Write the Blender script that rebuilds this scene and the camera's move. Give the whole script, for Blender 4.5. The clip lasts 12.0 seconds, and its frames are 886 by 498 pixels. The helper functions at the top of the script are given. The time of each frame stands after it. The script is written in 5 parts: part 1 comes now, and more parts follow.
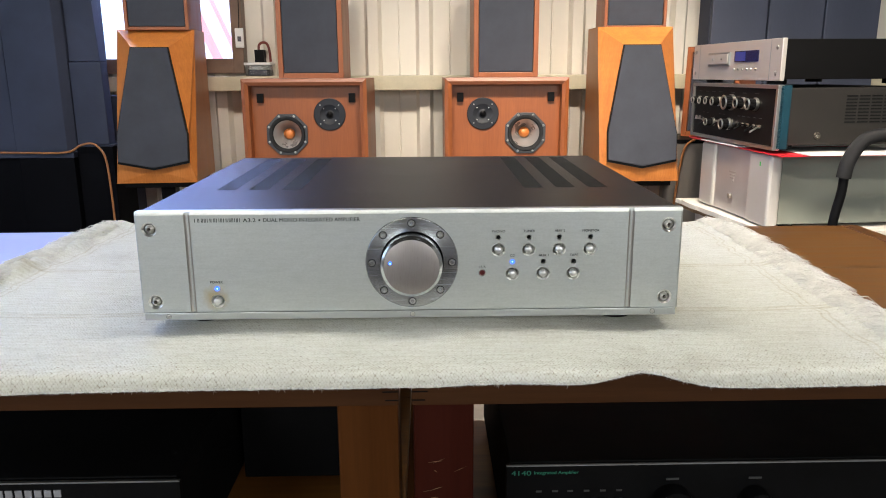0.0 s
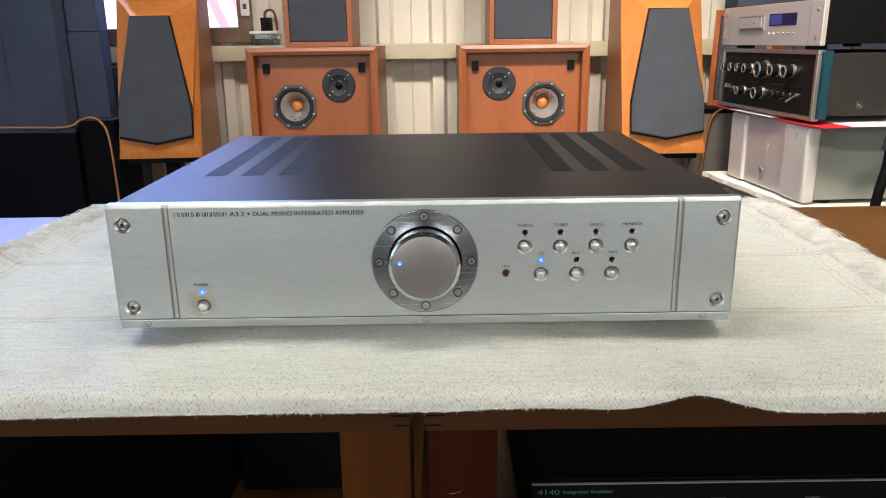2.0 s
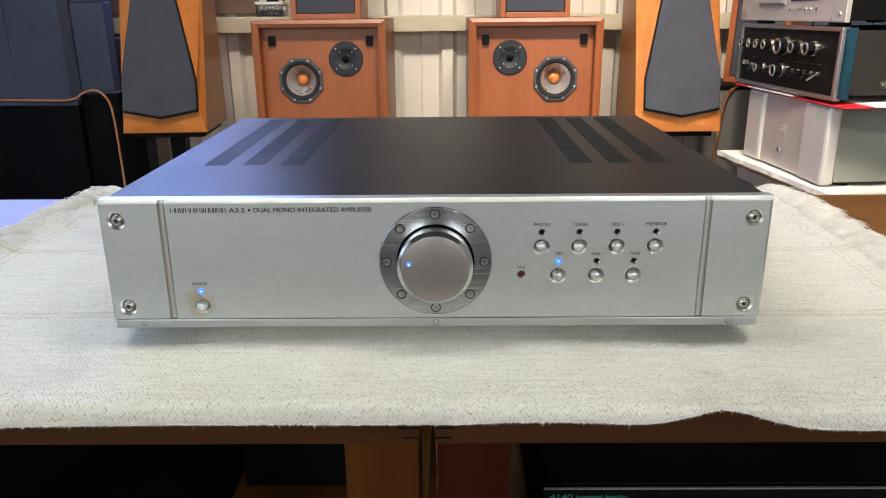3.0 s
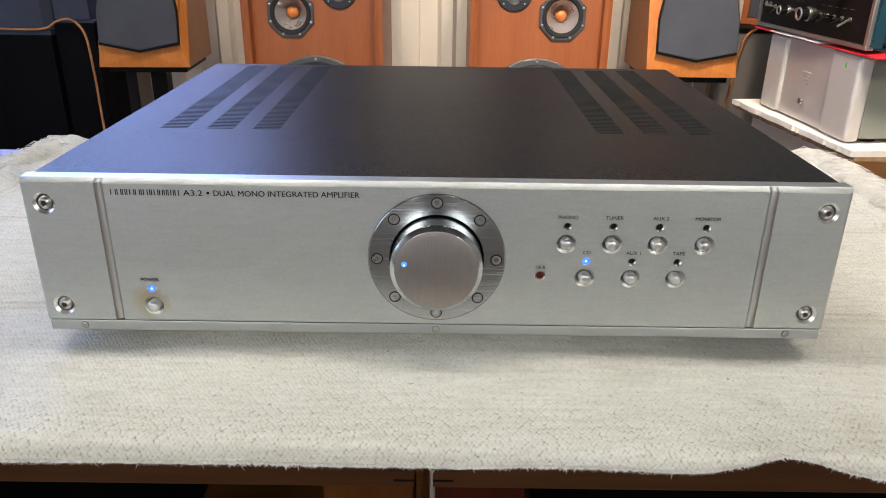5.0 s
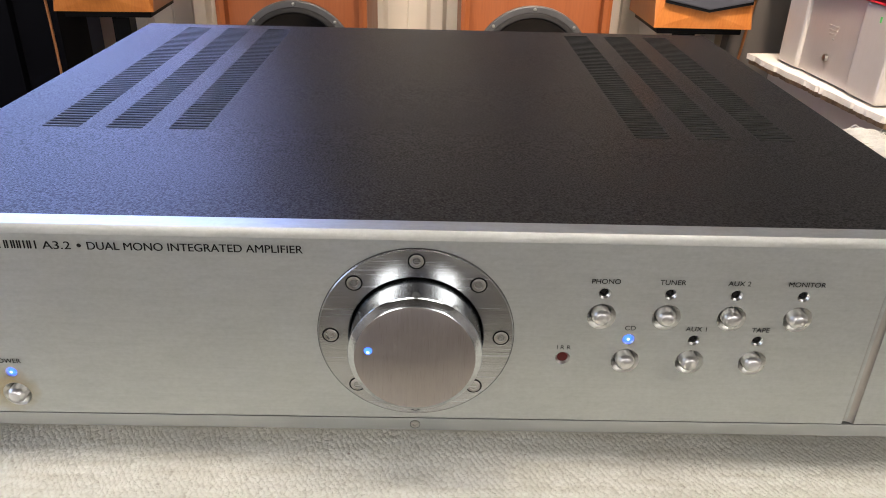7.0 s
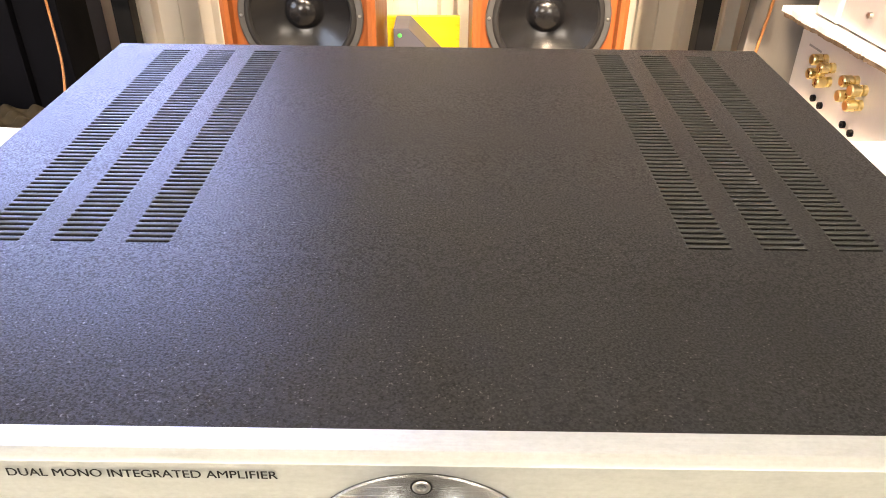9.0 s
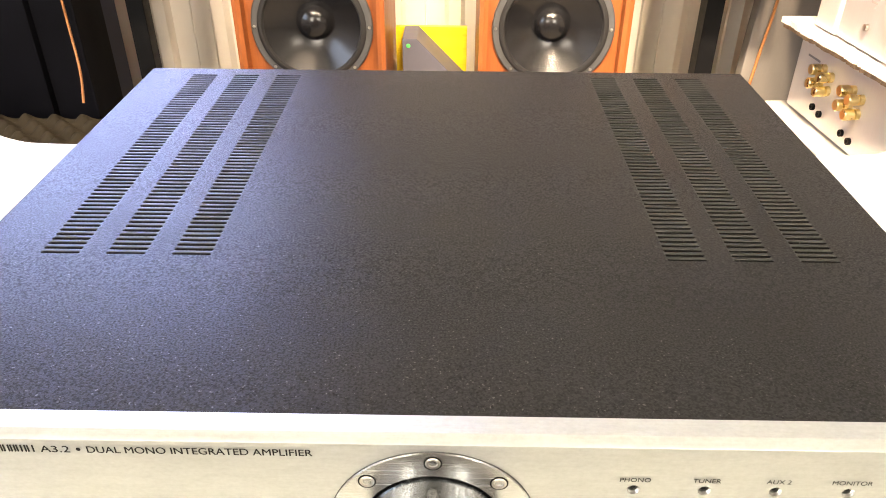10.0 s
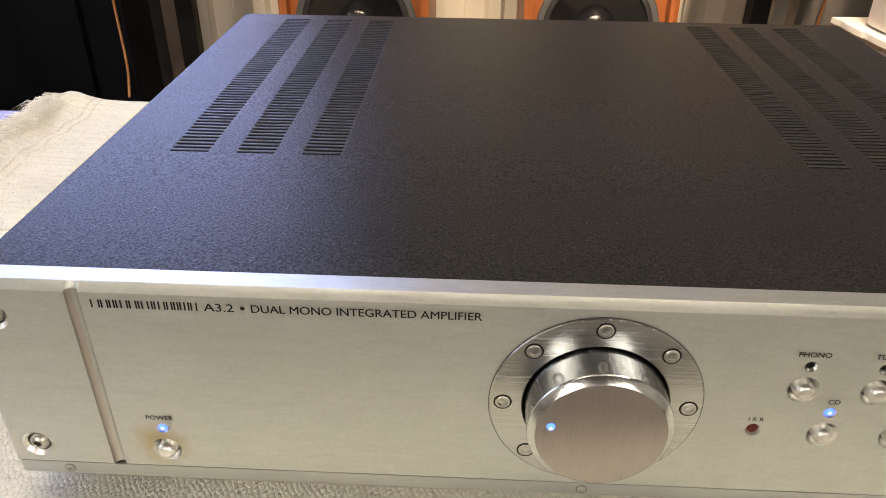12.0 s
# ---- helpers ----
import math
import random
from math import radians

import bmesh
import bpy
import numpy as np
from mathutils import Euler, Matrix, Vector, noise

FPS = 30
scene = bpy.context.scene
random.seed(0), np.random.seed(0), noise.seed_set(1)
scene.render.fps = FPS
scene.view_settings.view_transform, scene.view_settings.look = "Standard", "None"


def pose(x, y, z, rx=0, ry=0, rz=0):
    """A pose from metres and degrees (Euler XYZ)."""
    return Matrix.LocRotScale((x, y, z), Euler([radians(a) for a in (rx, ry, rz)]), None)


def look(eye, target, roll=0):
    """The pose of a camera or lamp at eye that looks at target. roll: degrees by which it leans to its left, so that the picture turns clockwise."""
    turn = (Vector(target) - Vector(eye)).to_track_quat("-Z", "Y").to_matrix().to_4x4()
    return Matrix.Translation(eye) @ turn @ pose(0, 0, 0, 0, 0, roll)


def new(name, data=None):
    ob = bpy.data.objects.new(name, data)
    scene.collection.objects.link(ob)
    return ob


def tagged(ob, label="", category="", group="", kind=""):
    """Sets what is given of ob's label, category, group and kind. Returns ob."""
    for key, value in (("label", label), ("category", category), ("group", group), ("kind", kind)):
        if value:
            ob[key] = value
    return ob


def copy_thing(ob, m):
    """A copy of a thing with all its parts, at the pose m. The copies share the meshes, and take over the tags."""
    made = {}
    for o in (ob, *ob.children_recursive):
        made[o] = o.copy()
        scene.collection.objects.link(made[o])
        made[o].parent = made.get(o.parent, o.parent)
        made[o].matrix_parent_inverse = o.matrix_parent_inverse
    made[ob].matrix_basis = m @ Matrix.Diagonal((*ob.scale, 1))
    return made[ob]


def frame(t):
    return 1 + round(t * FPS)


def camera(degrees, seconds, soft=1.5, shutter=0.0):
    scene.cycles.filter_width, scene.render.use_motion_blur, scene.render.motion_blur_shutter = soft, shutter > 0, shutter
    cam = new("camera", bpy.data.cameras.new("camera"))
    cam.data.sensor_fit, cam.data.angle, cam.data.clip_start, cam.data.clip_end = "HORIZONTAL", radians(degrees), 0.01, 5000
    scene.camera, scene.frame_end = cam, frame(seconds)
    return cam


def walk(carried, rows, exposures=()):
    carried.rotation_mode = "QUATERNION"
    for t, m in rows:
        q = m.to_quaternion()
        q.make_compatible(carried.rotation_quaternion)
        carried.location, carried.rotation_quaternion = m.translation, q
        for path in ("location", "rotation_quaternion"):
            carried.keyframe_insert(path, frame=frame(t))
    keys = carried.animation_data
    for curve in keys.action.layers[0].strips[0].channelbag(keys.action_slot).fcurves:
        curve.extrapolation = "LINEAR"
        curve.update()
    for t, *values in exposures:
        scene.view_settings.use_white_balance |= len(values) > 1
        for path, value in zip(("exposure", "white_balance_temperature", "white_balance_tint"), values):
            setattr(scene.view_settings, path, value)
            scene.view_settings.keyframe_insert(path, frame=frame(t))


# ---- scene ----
cam = camera(61.6, 12.0, 1.0)
EXPOSURE = [(0.0, -0.02, 6250, 9), (4.0, -0.03, 6300, 11), (5.5, -0.07, 6450, 14), (7.0, 0.03, 6700, 16), (7.7, 0.14, 7050, 16), (9.3, 1.72, 7950, 15), (10.5, 1.38, 7900, 14), (11.2, 0.58, 7900, 14), (12.0, 0.34, 7950, 14)]
PATH = [
    (0, (0.003, -0.579, 0.891), (0.042, 1.367, 0.431), -0.3),
    (0.5, (0.004, -0.558, 0.891), (0.037, 1.383, 0.411), -0.4),
    (1, (0.002, -0.537, 0.894), (0.025, 1.399, 0.392), -0.6),
    (1.5, (0.003, -0.514, 0.893), (0.015, 1.417, 0.373), -0.8),
    (2, (0.002, -0.496, 0.891), (0.003, 1.43, 0.352), -0.8),
    (2.5, (0, -0.481, 0.894), (-0.011, 1.437, 0.329), -0.8),
    (3, (-0.001, -0.463, 0.901), (-0.019, 1.441, 0.288), -0.5),
    (3.5, (-0.004, -0.441, 0.902), (-0.025, 1.445, 0.238), -0.2),
    (3.7, (-0.006, -0.434, 0.904), (-0.025, 1.442, 0.217), 0.1),
    (5.3, (-0.007, -0.353, 0.904), (-0.003, 1.485, 0.116), 0.9),
    (5.5, (-0.007, -0.343, 0.903), (0.004, 1.491, 0.105), 0.9),
    (6, (-0.006, -0.312, 0.905), (0.011, 1.51, 0.08), 1.1),
    (6.5, (-0.003, -0.274, 0.903), (0.021, 1.53, 0.04), 1.3),
    (7, (-0.005, -0.236, 0.901), (0.025, 1.544, -0.01), 1.5),
    (7.5, (-0.004, -0.201, 0.903), (0.02, 1.557, -0.051), 1.1),
    (7.7, (-0.004, -0.186, 0.907), (0.022, 1.557, -0.073), 1.1),
    (9.3, (-0.005, -0.141, 0.957), (-0.023, 1.541, -0.125), 0.5),
    (9.5, (-0.003, -0.15, 0.964), (-0.029, 1.533, -0.116), 0.4),
    (10, (-0.005, -0.174, 0.971), (-0.028, 1.515, -0.099), 0.3),
    (10.5, (-0.011, -0.194, 0.966), (-0.034, 1.509, -0.083), 0.3),
    (11, (-0.025, -0.202, 0.951), (-0.069, 1.516, -0.072), 0.2),
    (11.5, (-0.042, -0.202, 0.939), (-0.094, 1.512, -0.09), 0.4),
    (12, (-0.056, -0.198, 0.922), (-0.126, 1.52, -0.1), 0.6),
]
walk(cam, [(t, look(eye, target, roll)) for t, eye, target, roll in PATH], EXPOSURE)

# ---- light ----

world = bpy.data.worlds.new("sky")
world.use_nodes = True
scene.world = world
wn = world.node_tree.nodes
sky = wn.new("ShaderNodeTexSky")
sky.sky_type = "NISHITA"
sky.sun_disc = False
sky.sun_elevation = radians(42)
sky.sun_rotation = radians(250)
world.node_tree.links.new(sky.outputs[0], wn["Background"].inputs[0])
wn["Background"].inputs[1].default_value = 0.15

sun_data = bpy.data.lights.new("sun", "SUN")
sun_data.energy, sun_data.angle, sun_data.color = 2.5, radians(0.5), (1.0, 0.95, 0.88)
sun = new("sun", sun_data)
sun.matrix_world = look((-6.0, 8.0, 9.0), (0, 3.0, 0))

# skylight that comes in by the window of the side wall
port_data = bpy.data.lights.new("window_daylight", "AREA")
port_data.shape, port_data.size, port_data.size_y = "RECTANGLE", 1.7, 1.1
port_data.energy, port_data.color = 12.5, (0.45, 0.65, 1.0)
port = new("window_daylight", port_data)
port.matrix_world = look((-2.33, -0.05, 1.5), (0.0, -0.05, 1.1))

# front daylight from two added, unseen shop windows behind the camera
for side in (-1, 1):
    front_data = bpy.data.lights.new("front_daylight", "AREA")
    front_data.shape, front_data.size, front_data.size_y = "RECTANGLE", 1.1, 1.1
    front_data.energy, front_data.color = 29, (1.0, 0.985, 0.92)
    front = new("front_daylight", front_data)
    front.matrix_world = look((side * 1.28, -2.77, 1.5), (side * 0.75, 0.0, 1.45))

LAMP = 21.0
# power of the added, unseen spots
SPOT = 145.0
LAMP_COLOUR = (1.0, 0.955, 0.86)


# ---- materials ----
def setup(name):
    m = bpy.data.materials.new(name)
    m.use_nodes = True
    return m, m.node_tree.nodes, m.node_tree.links, m.node_tree.nodes["Principled BSDF"]


def coords(n, l, stretch=(1, 1, 1)):
    tc = n.new("ShaderNodeTexCoord")
    mp = n.new("ShaderNodeMapping")
    mp.inputs["Scale"].default_value = stretch
    l.new(tc.outputs["Object"], mp.inputs["Vector"])
    return mp.outputs[0]


def noise_tex(n, l, vec, scale, detail=6, rough=0.6):
    t = n.new("ShaderNodeTexNoise")
    t.inputs["Scale"].default_value, t.inputs["Detail"].default_value, t.inputs["Roughness"].default_value = scale, detail, rough
    l.new(vec, t.inputs["Vector"])
    return t.outputs["Fac"]


def ramp(n, l, fac, stops):
    r = n.new("ShaderNodeValToRGB")
    e = r.color_ramp.elements
    while len(e) < len(stops):
        e.new(0.5)
    for k, (p, c) in zip(e, stops):
        k.position, k.color = p, (*c, 1)
    l.new(fac, r.inputs[0])
    return r.outputs[0]


def mixc(n, l, fac, a, b, mode="MIX"):
    m = n.new("ShaderNodeMix")
    m.data_type, m.blend_type = "RGBA", mode
    if isinstance(fac, float):
        m.inputs[0].default_value = fac
    else:
        l.new(fac, m.inputs[0])
    for sock, v in ((m.inputs[6], a), (m.inputs[7], b)):
        if isinstance(v, tuple):
            sock.default_value = (*v, 1)
        else:
            l.new(v, sock)
    return m.outputs[2]


def maprange(n, l, v, a, b, lo, hi):
    m = n.new("ShaderNodeMapRange")
    for i, x in enumerate((a, b, lo, hi)):
        m.inputs[i + 1].default_value = x
    l.new(v, m.inputs[0])
    return m.outputs[0]


def bump(n, l, bsdf, height, strength, dist=0.001, after=None):
    b = n.new("ShaderNodeBump")
    b.inputs["Strength"].default_value, b.inputs["Distance"].default_value = strength, dist
    l.new(height, b.inputs["Height"])
    if after is not None:
        l.new(after, b.inputs["Normal"])
    l.new(b.outputs[0], bsdf.inputs["Normal"])
    return b.outputs[0]


def shade(c, k):
    return tuple(min(1.0, x * k) for x in c)


def surface(name, base, rough=0.5, metal=0.0, var=0.2, scale=12, fine=250, bumps=0.15, spec=0.5, stretch=(1, 1, 1), dist=0.0006):
    """A surface with variation at two scales and a fine relief."""
    m, n, l, b = setup(name)
    v = coords(n, l, stretch)
    big, small = noise_tex(n, l, v, scale), noise_tex(n, l, v, fine, 3)
    col = ramp(n, l, big, [(0.3, shade(base, 1 - var)), (0.7, shade(base, 1 + var))])
    col2 = ramp(n, l, small, [(0.3, (1 - var * 0.5,) * 3), (0.7, (1.0, 1.0, 1.0))])
    l.new(mixc(n, l, 0.8, col, col2, "MULTIPLY"), b.inputs["Base Color"])
    l.new(maprange(n, l, big, 0.3, 0.7, max(0.03, rough - 0.07), min(1, rough + 0.07)), b.inputs["Roughness"])
    b.inputs["Metallic"].default_value = metal
    b.inputs["Specular IOR Level"].default_value = spec
    if bumps:
        bump(n, l, b, small, bumps, dist)
    return m


def wood(name, dark, light, axis="z", rough=0.35, scale=9.0, figure=0.0, bumps=0.08, spec=0.5):
    """Straight grain along one axis, with pores and, where wanted, cross figure."""
    m, n, l, b = setup(name)
    long_ = {"x": (0.05, 1, 1), "y": (1, 0.05, 1), "z": (1, 1, 0.05)}[axis]
    v = coords(n, l, long_)
    g1, g2 = noise_tex(n, l, v, scale * 4, 8, 0.65), noise_tex(n, l, v, scale * 40, 4, 0.6)
    col = ramp(n, l, g1, [(0.25, dark), (0.55, tuple((a + c) / 2 for a, c in zip(dark, light))), (0.8, light)])
    col = mixc(n, l, 0.5, col, ramp(n, l, g2, [(0.35, (0.78, 0.73, 0.70)), (0.62, (1, 1, 1))]), "MULTIPLY")
    vb = coords(n, l)
    col = mixc(n, l, 0.35, col, ramp(n, l, noise_tex(n, l, vb, 5, 3), [(0.3, (0.7, 0.66, 0.62)), (0.7, (1, 1, 1))]), "MULTIPLY")
    if figure:
        across = {"x": (1, 0.2, 0.2), "y": (0.2, 1, 0.2), "z": (0.2, 0.2, 1)}[axis]
        f = noise_tex(n, l, coords(n, l, across), 38, 4, 0.55)
        col = mixc(n, l, figure, col, ramp(n, l, f, [(0.35, (0.6, 0.5, 0.42)), (0.65, (1.0, 1.0, 1.0))]), "MULTIPLY")
    l.new(col, b.inputs["Base Color"])
    l.new(maprange(n, l, g1, 0.3, 0.7, rough - 0.06, rough + 0.1), b.inputs["Roughness"])
    b.inputs["Specular IOR Level"].default_value = spec
    bump(n, l, b, g2, bumps, 0.0005)
    return m


def brushed(name, base, rough=0.38, axis="x", grain=900, metal=1.0, bumps=0.06, aniso=0.0, stain=None, streak=0.05):
    """Brushed aluminium: fine streaks along one axis, faint cloudiness."""
    m, n, l, b = setup(name)
    st = {"x": (0.02, 1, 1), "y": (1, 0.02, 1), "z": (1, 1, 0.02), "n": (1, 1, 1)}[axis]
    s = noise_tex(n, l, coords(n, l, st), grain, 4, 0.7)
    c = noise_tex(n, l, coords(n, l), 18, 4)
    f = noise_tex(n, l, coords(n, l), 1600, 2)
    col = ramp(n, l, s, [(0.25, shade(base, 1 - streak * 1.2)), (0.75, shade(base, 1 + streak * 0.6))])
    col = mixc(n, l, 0.5, col, ramp(n, l, c, [(0.3, (0.93, 0.93, 0.92)), (0.7, (1, 1, 1))]), "MULTIPLY")
    if stain is not None:
        cloud = noise_tex(n, l, coords(n, l, (0.65, 1, 1)), 700, 5, 0.65)
        col = mixc(n, l, 0.6, col, ramp(n, l, cloud, [(0.32, (0.86, 0.86, 0.855)), (0.62, (1, 1, 1))]), "MULTIPLY")
        smear = noise_tex(n, l, coords(n, l, (0.28, 1, 1)), 260, 5, 0.7)
        col = mixc(n, l, 0.55, col, ramp(n, l, smear, [(0.35, (0.88, 0.885, 0.88)), (0.60, (1, 1, 1))]), "MULTIPLY")
        dist = n.new("ShaderNodeVectorMath")
        dist.operation = "DISTANCE"
        l.new(coords(n, l, (1, 0, 1)), dist.inputs[0])
        dist.inputs[1].default_value = (stain[0], 0, stain[1])
        edge = n.new("ShaderNodeMath")
        edge.operation = "MULTIPLY_ADD"
        l.new(noise_tex(n, l, coords(n, l), 130, 3), edge.inputs[0])
        edge.inputs[1].default_value = 0.010
        l.new(dist.outputs["Value"], edge.inputs[2])
        col = mixc(n, l, maprange(n, l, edge.outputs[0], 0.0165, 0.0095, 0.0, 0.75), col, (0.42, 0.33, 0.17))
    l.new(col, b.inputs["Base Color"])
    l.new(maprange(n, l, s, 0.25, 0.75, rough - 0.03, rough + 0.04), b.inputs["Roughness"])
    b.inputs["Metallic"].default_value = metal
    b.inputs["Anisotropic"].default_value = aniso
    if aniso:
        tg = n.new("ShaderNodeTangent")
        tg.direction_type, tg.axis = "RADIAL", "Y"
        b.inputs["Anisotropic Rotation"].default_value = 0.25
        l.new(tg.outputs[0], b.inputs["Tangent"])
    if bumps:
        nb = bump(n, l, b, s, bumps, 0.0003)
        bump(n, l, b, f, bumps * 0.8, 0.0002, nb)
    return m


def knob_metal(name, base):
    """Aluminium face brushed up and down by hand: uneven streaks, a few longer scratches."""
    m, n, l, b = setup(name)
    fine = noise_tex(n, l, coords(n, l, (1, 1, 0.05)), 2600, 3, 0.7)
    wide = noise_tex(n, l, coords(n, l, (1, 1, 0.07)), 1100, 4, 0.7)
    cloud = noise_tex(n, l, coords(n, l), 45, 4)
    col = ramp(n, l, wide, [(0.3, shade(base, 0.93)), (0.5, shade(base, 0.98)), (0.72, shade(base, 1.03))])
    col = mixc(n, l, 0.6, col, ramp(n, l, fine, [(0.28, (0.72, 0.71, 0.70)), (0.42, (1, 1, 1))]), "MULTIPLY")
    col = mixc(n, l, 0.5, col, ramp(n, l, cloud, [(0.3, (0.86, 0.85, 0.84)), (0.7, (1, 1, 1))]), "MULTIPLY")
    l.new(col, b.inputs["Base Color"])
    l.new(maprange(n, l, wide, 0.3, 0.7, 0.30, 0.44), b.inputs["Roughness"])
    b.inputs["Metallic"].default_value = 1.0
    nb = bump(n, l, b, wide, 0.05, 0.0003)
    bump(n, l, b, fine, 0.12, 0.0003, nb)
    return m


def glow(name, colour, strength):
    m, n, l, b = setup(name)
    b.inputs["Base Color"].default_value = (*colour, 1)
    b.inputs["Emission Color"].default_value = (*colour, 1)
    b.inputs["Emission Strength"].default_value = strength
    b.inputs["Roughness"].default_value = 0.3
    return m


def clear(name, tint=(1, 1, 1), rough=0.02):
    m, n, l, b = setup(name)
    b.inputs["Base Color"].default_value = (*tint, 1)
    b.inputs["Transmission Weight"].default_value = 1.0
    b.inputs["Roughness"].default_value = rough
    b.inputs["IOR"].default_value = 1.45
    return m


def powder_coat(name):
    """Black textured paint on sheet steel: speckled relief and dust."""
    m, n, l, b = setup(name)
    v = coords(n, l)
    s1, s2, c = noise_tex(n, l, v, 2300, 1, 0.5), noise_tex(n, l, v, 1000, 2, 0.5), noise_tex(n, l, v, 9, 5)
    dust = noise_tex(n, l, v, 900, 1, 0.4)
    col = ramp(n, l, c, [(0.3, (0.0165, 0.0159, 0.0152)), (0.7, (0.0215, 0.0207, 0.0198))])
    col = mixc(n, l, maprange(n, l, dust, 0.70, 0.78, 0.0, 0.45), col, (0.16, 0.15, 0.14))
    col = mixc(n, l, maprange(n, l, s2, 0.32, 0.45, 0.45, 0.0), col, (0.002, 0.002, 0.002))
    l.new(col, b.inputs["Base Color"])
    l.new(maprange(n, l, c, 0.3, 0.7, 0.30, 0.34), b.inputs["Roughness"])
    pits = noise_tex(n, l, v, 1150, 0, 0.5)
    l.new(maprange(n, l, pits, 0.36, 0.60, 0.028, 0.105), b.inputs["Specular IOR Level"])
    nb = bump(n, l, b, s2, 0.12, 0.0005)
    bump(n, l, b, s1, 0.28, 0.0004, nb)
    return m


BANDS = (0.053 - 0.448, 0.205 - 0.448)


def woven(name):
    """Coarse off-white cotton weave with slubs, faint stains and dust."""
    m, n, l, b = setup(name)
    tc = n.new("ShaderNodeTexCoord")
    v = tc.outputs["UV"]
    warp = noise_tex(n, l, v, 60, 4, 0.65)
    warp_b = noise_tex(n, l, v, 85, 4, 0.65)
    vm = n.new("ShaderNodeVectorMath")
    vm.operation = "MULTIPLY_ADD"
    cx = n.new("ShaderNodeCombineXYZ")
    jitter = n.new("ShaderNodeMath")
    jitter.operation = "MULTIPLY_ADD"
    l.new(noise_tex(n, l, v, 520, 2, 0.5), jitter.inputs[0])
    jitter.inputs[1].default_value = 0.20
    l.new(warp, jitter.inputs[2])
    l.new(jitter.outputs[0], cx.inputs[0])
    l.new(warp_b, cx.inputs[1])
    l.new(cx.outputs[0], vm.inputs[0])
    vm.inputs[1].default_value = (0.006, 0.004, 0)
    l.new(v, vm.inputs[2])
    # staggered rows of knots: cells of a lattice turned by 45 degrees
    lattice = n.new("ShaderNodeCombineXYZ")
    for k, sign in enumerate((1, -1)):
        dot = n.new("ShaderNodeVectorMath")
        dot.operation = "DOT_PRODUCT"
        l.new(vm.outputs[0], dot.inputs[0])
        dot.inputs[1].default_value = (1 / 0.0026, sign / 0.0036, 0)
        l.new(dot.outputs["Value"], lattice.inputs[k])
    vo = n.new("ShaderNodeTexVoronoi")
    vo.voronoi_dimensions = "2D"
    vo.inputs["Scale"].default_value, vo.inputs["Randomness"].default_value = 1.0, 0.45
    l.new(lattice.outputs[0], vo.inputs["Vector"])
    knot = maprange(n, l, vo.outputs["Distance"], 0.15, 0.72, 1.0, 0.0)
    single = n.new("ShaderNodeSeparateColor")
    l.new(vo.outputs["Color"], single.inputs[0])
    fibre = noise_tex(n, l, v, 1400, 3, 0.7)
    st = n.new("ShaderNodeMapping")
    st.inputs["Scale"].default_value = (0.12, 1, 1)
    l.new(v, st.inputs["Vector"])
    slub = noise_tex(n, l, st.outputs[0], 260, 4)
    stain = noise_tex(n, l, v, 7, 5, 0.6)
    col = ramp(n, l, stain, [(0.28, (0.64, 0.62, 0.545)), (0.45, (0.785, 0.78, 0.705)), (0.75, (0.825, 0.825, 0.76))])
    col = mixc(n, l, 0.6, col, ramp(n, l, slub, [(0.25, (0.78, 0.75, 0.68)), (0.6, (1, 1, 1))]), "MULTIPLY")
    gap = ramp(n, l, knot, [(0.05, (0.64, 0.60, 0.53)), (0.30, (0.94, 0.93, 0.90)), (0.8, (1, 1, 1))])
    col = mixc(n, l, 0.5, col, ramp(n, l, single.outputs[0], [(0.0, (0.86, 0.85, 0.82)), (0.6, (1, 1, 1))]), "MULTIPLY")
    # the weave is flattened and worn where things stood, open and knotted along the front hem
    sep = n.new("ShaderNodeSeparateXYZ")
    l.new(v, sep.inputs[0])
    fresh = maprange(n, l, sep.outputs[1], -0.485, -0.515, 0.35, 0.95)
    col = mixc(n, l, fresh, col, gap, "MULTIPLY")
    hole = noise_tex(n, l, v, 330, 1, 0.4)
    col = mixc(n, l, maprange(n, l, hole, 0.60, 0.72, 0.0, 0.42), col, mixc(n, l, 1.0, col, ramp(n, l, knot, [(0.2, (0.42, 0.38, 0.32)), (0.45, (0.95, 0.94, 0.92))]), "MULTIPLY"))
    fleck = noise_tex(n, l, v, 210, 2, 0.4)
    col = mixc(n, l, maprange(n, l, fleck, 0.75, 0.79, 0.0, 0.6), col, (0.25, 0.19, 0.12))
    # stitched bands across, and the painted shade of a double crease along each fringed end
    rim = n.new("ShaderNodeUVMap")
    rim.uv_map = "rim"
    sep2 = n.new("ShaderNodeSeparateXYZ")
    l.new(rim.outputs[0], sep2.inputs[0])
    patchy = maprange(n, l, noise_tex(n, l, v, 45, 4, 0.7), 0.35, 0.6, 0.15, 0.85)

    def band(value, at, half, into):
        d = n.new("ShaderNodeMath")
        d.operation = "SUBTRACT"
        l.new(value, d.inputs[0])
        d.inputs[1].default_value = at
        a = n.new("ShaderNodeMath")
        a.operation = "ABSOLUTE"
        l.new(d.outputs[0], a.inputs[0])
        k = n.new("ShaderNodeMath")
        k.operation = "MULTIPLY"
        l.new(maprange(n, l, a.outputs[0], half, half * 0.3, 0.0, 1.0), k.inputs[0])
        l.new(patchy, k.inputs[1])
        return mixc(n, l, k.outputs[0], into, mixc(n, l, 1.0, into, (0.83, 0.79, 0.71), "MULTIPLY"))
    for y_ in BANDS:
        col = band(sep.outputs[1], y_ - 0.0035, 0.0030, col)
        col = band(sep.outputs[1], y_ + 0.0035, 0.0030, col)
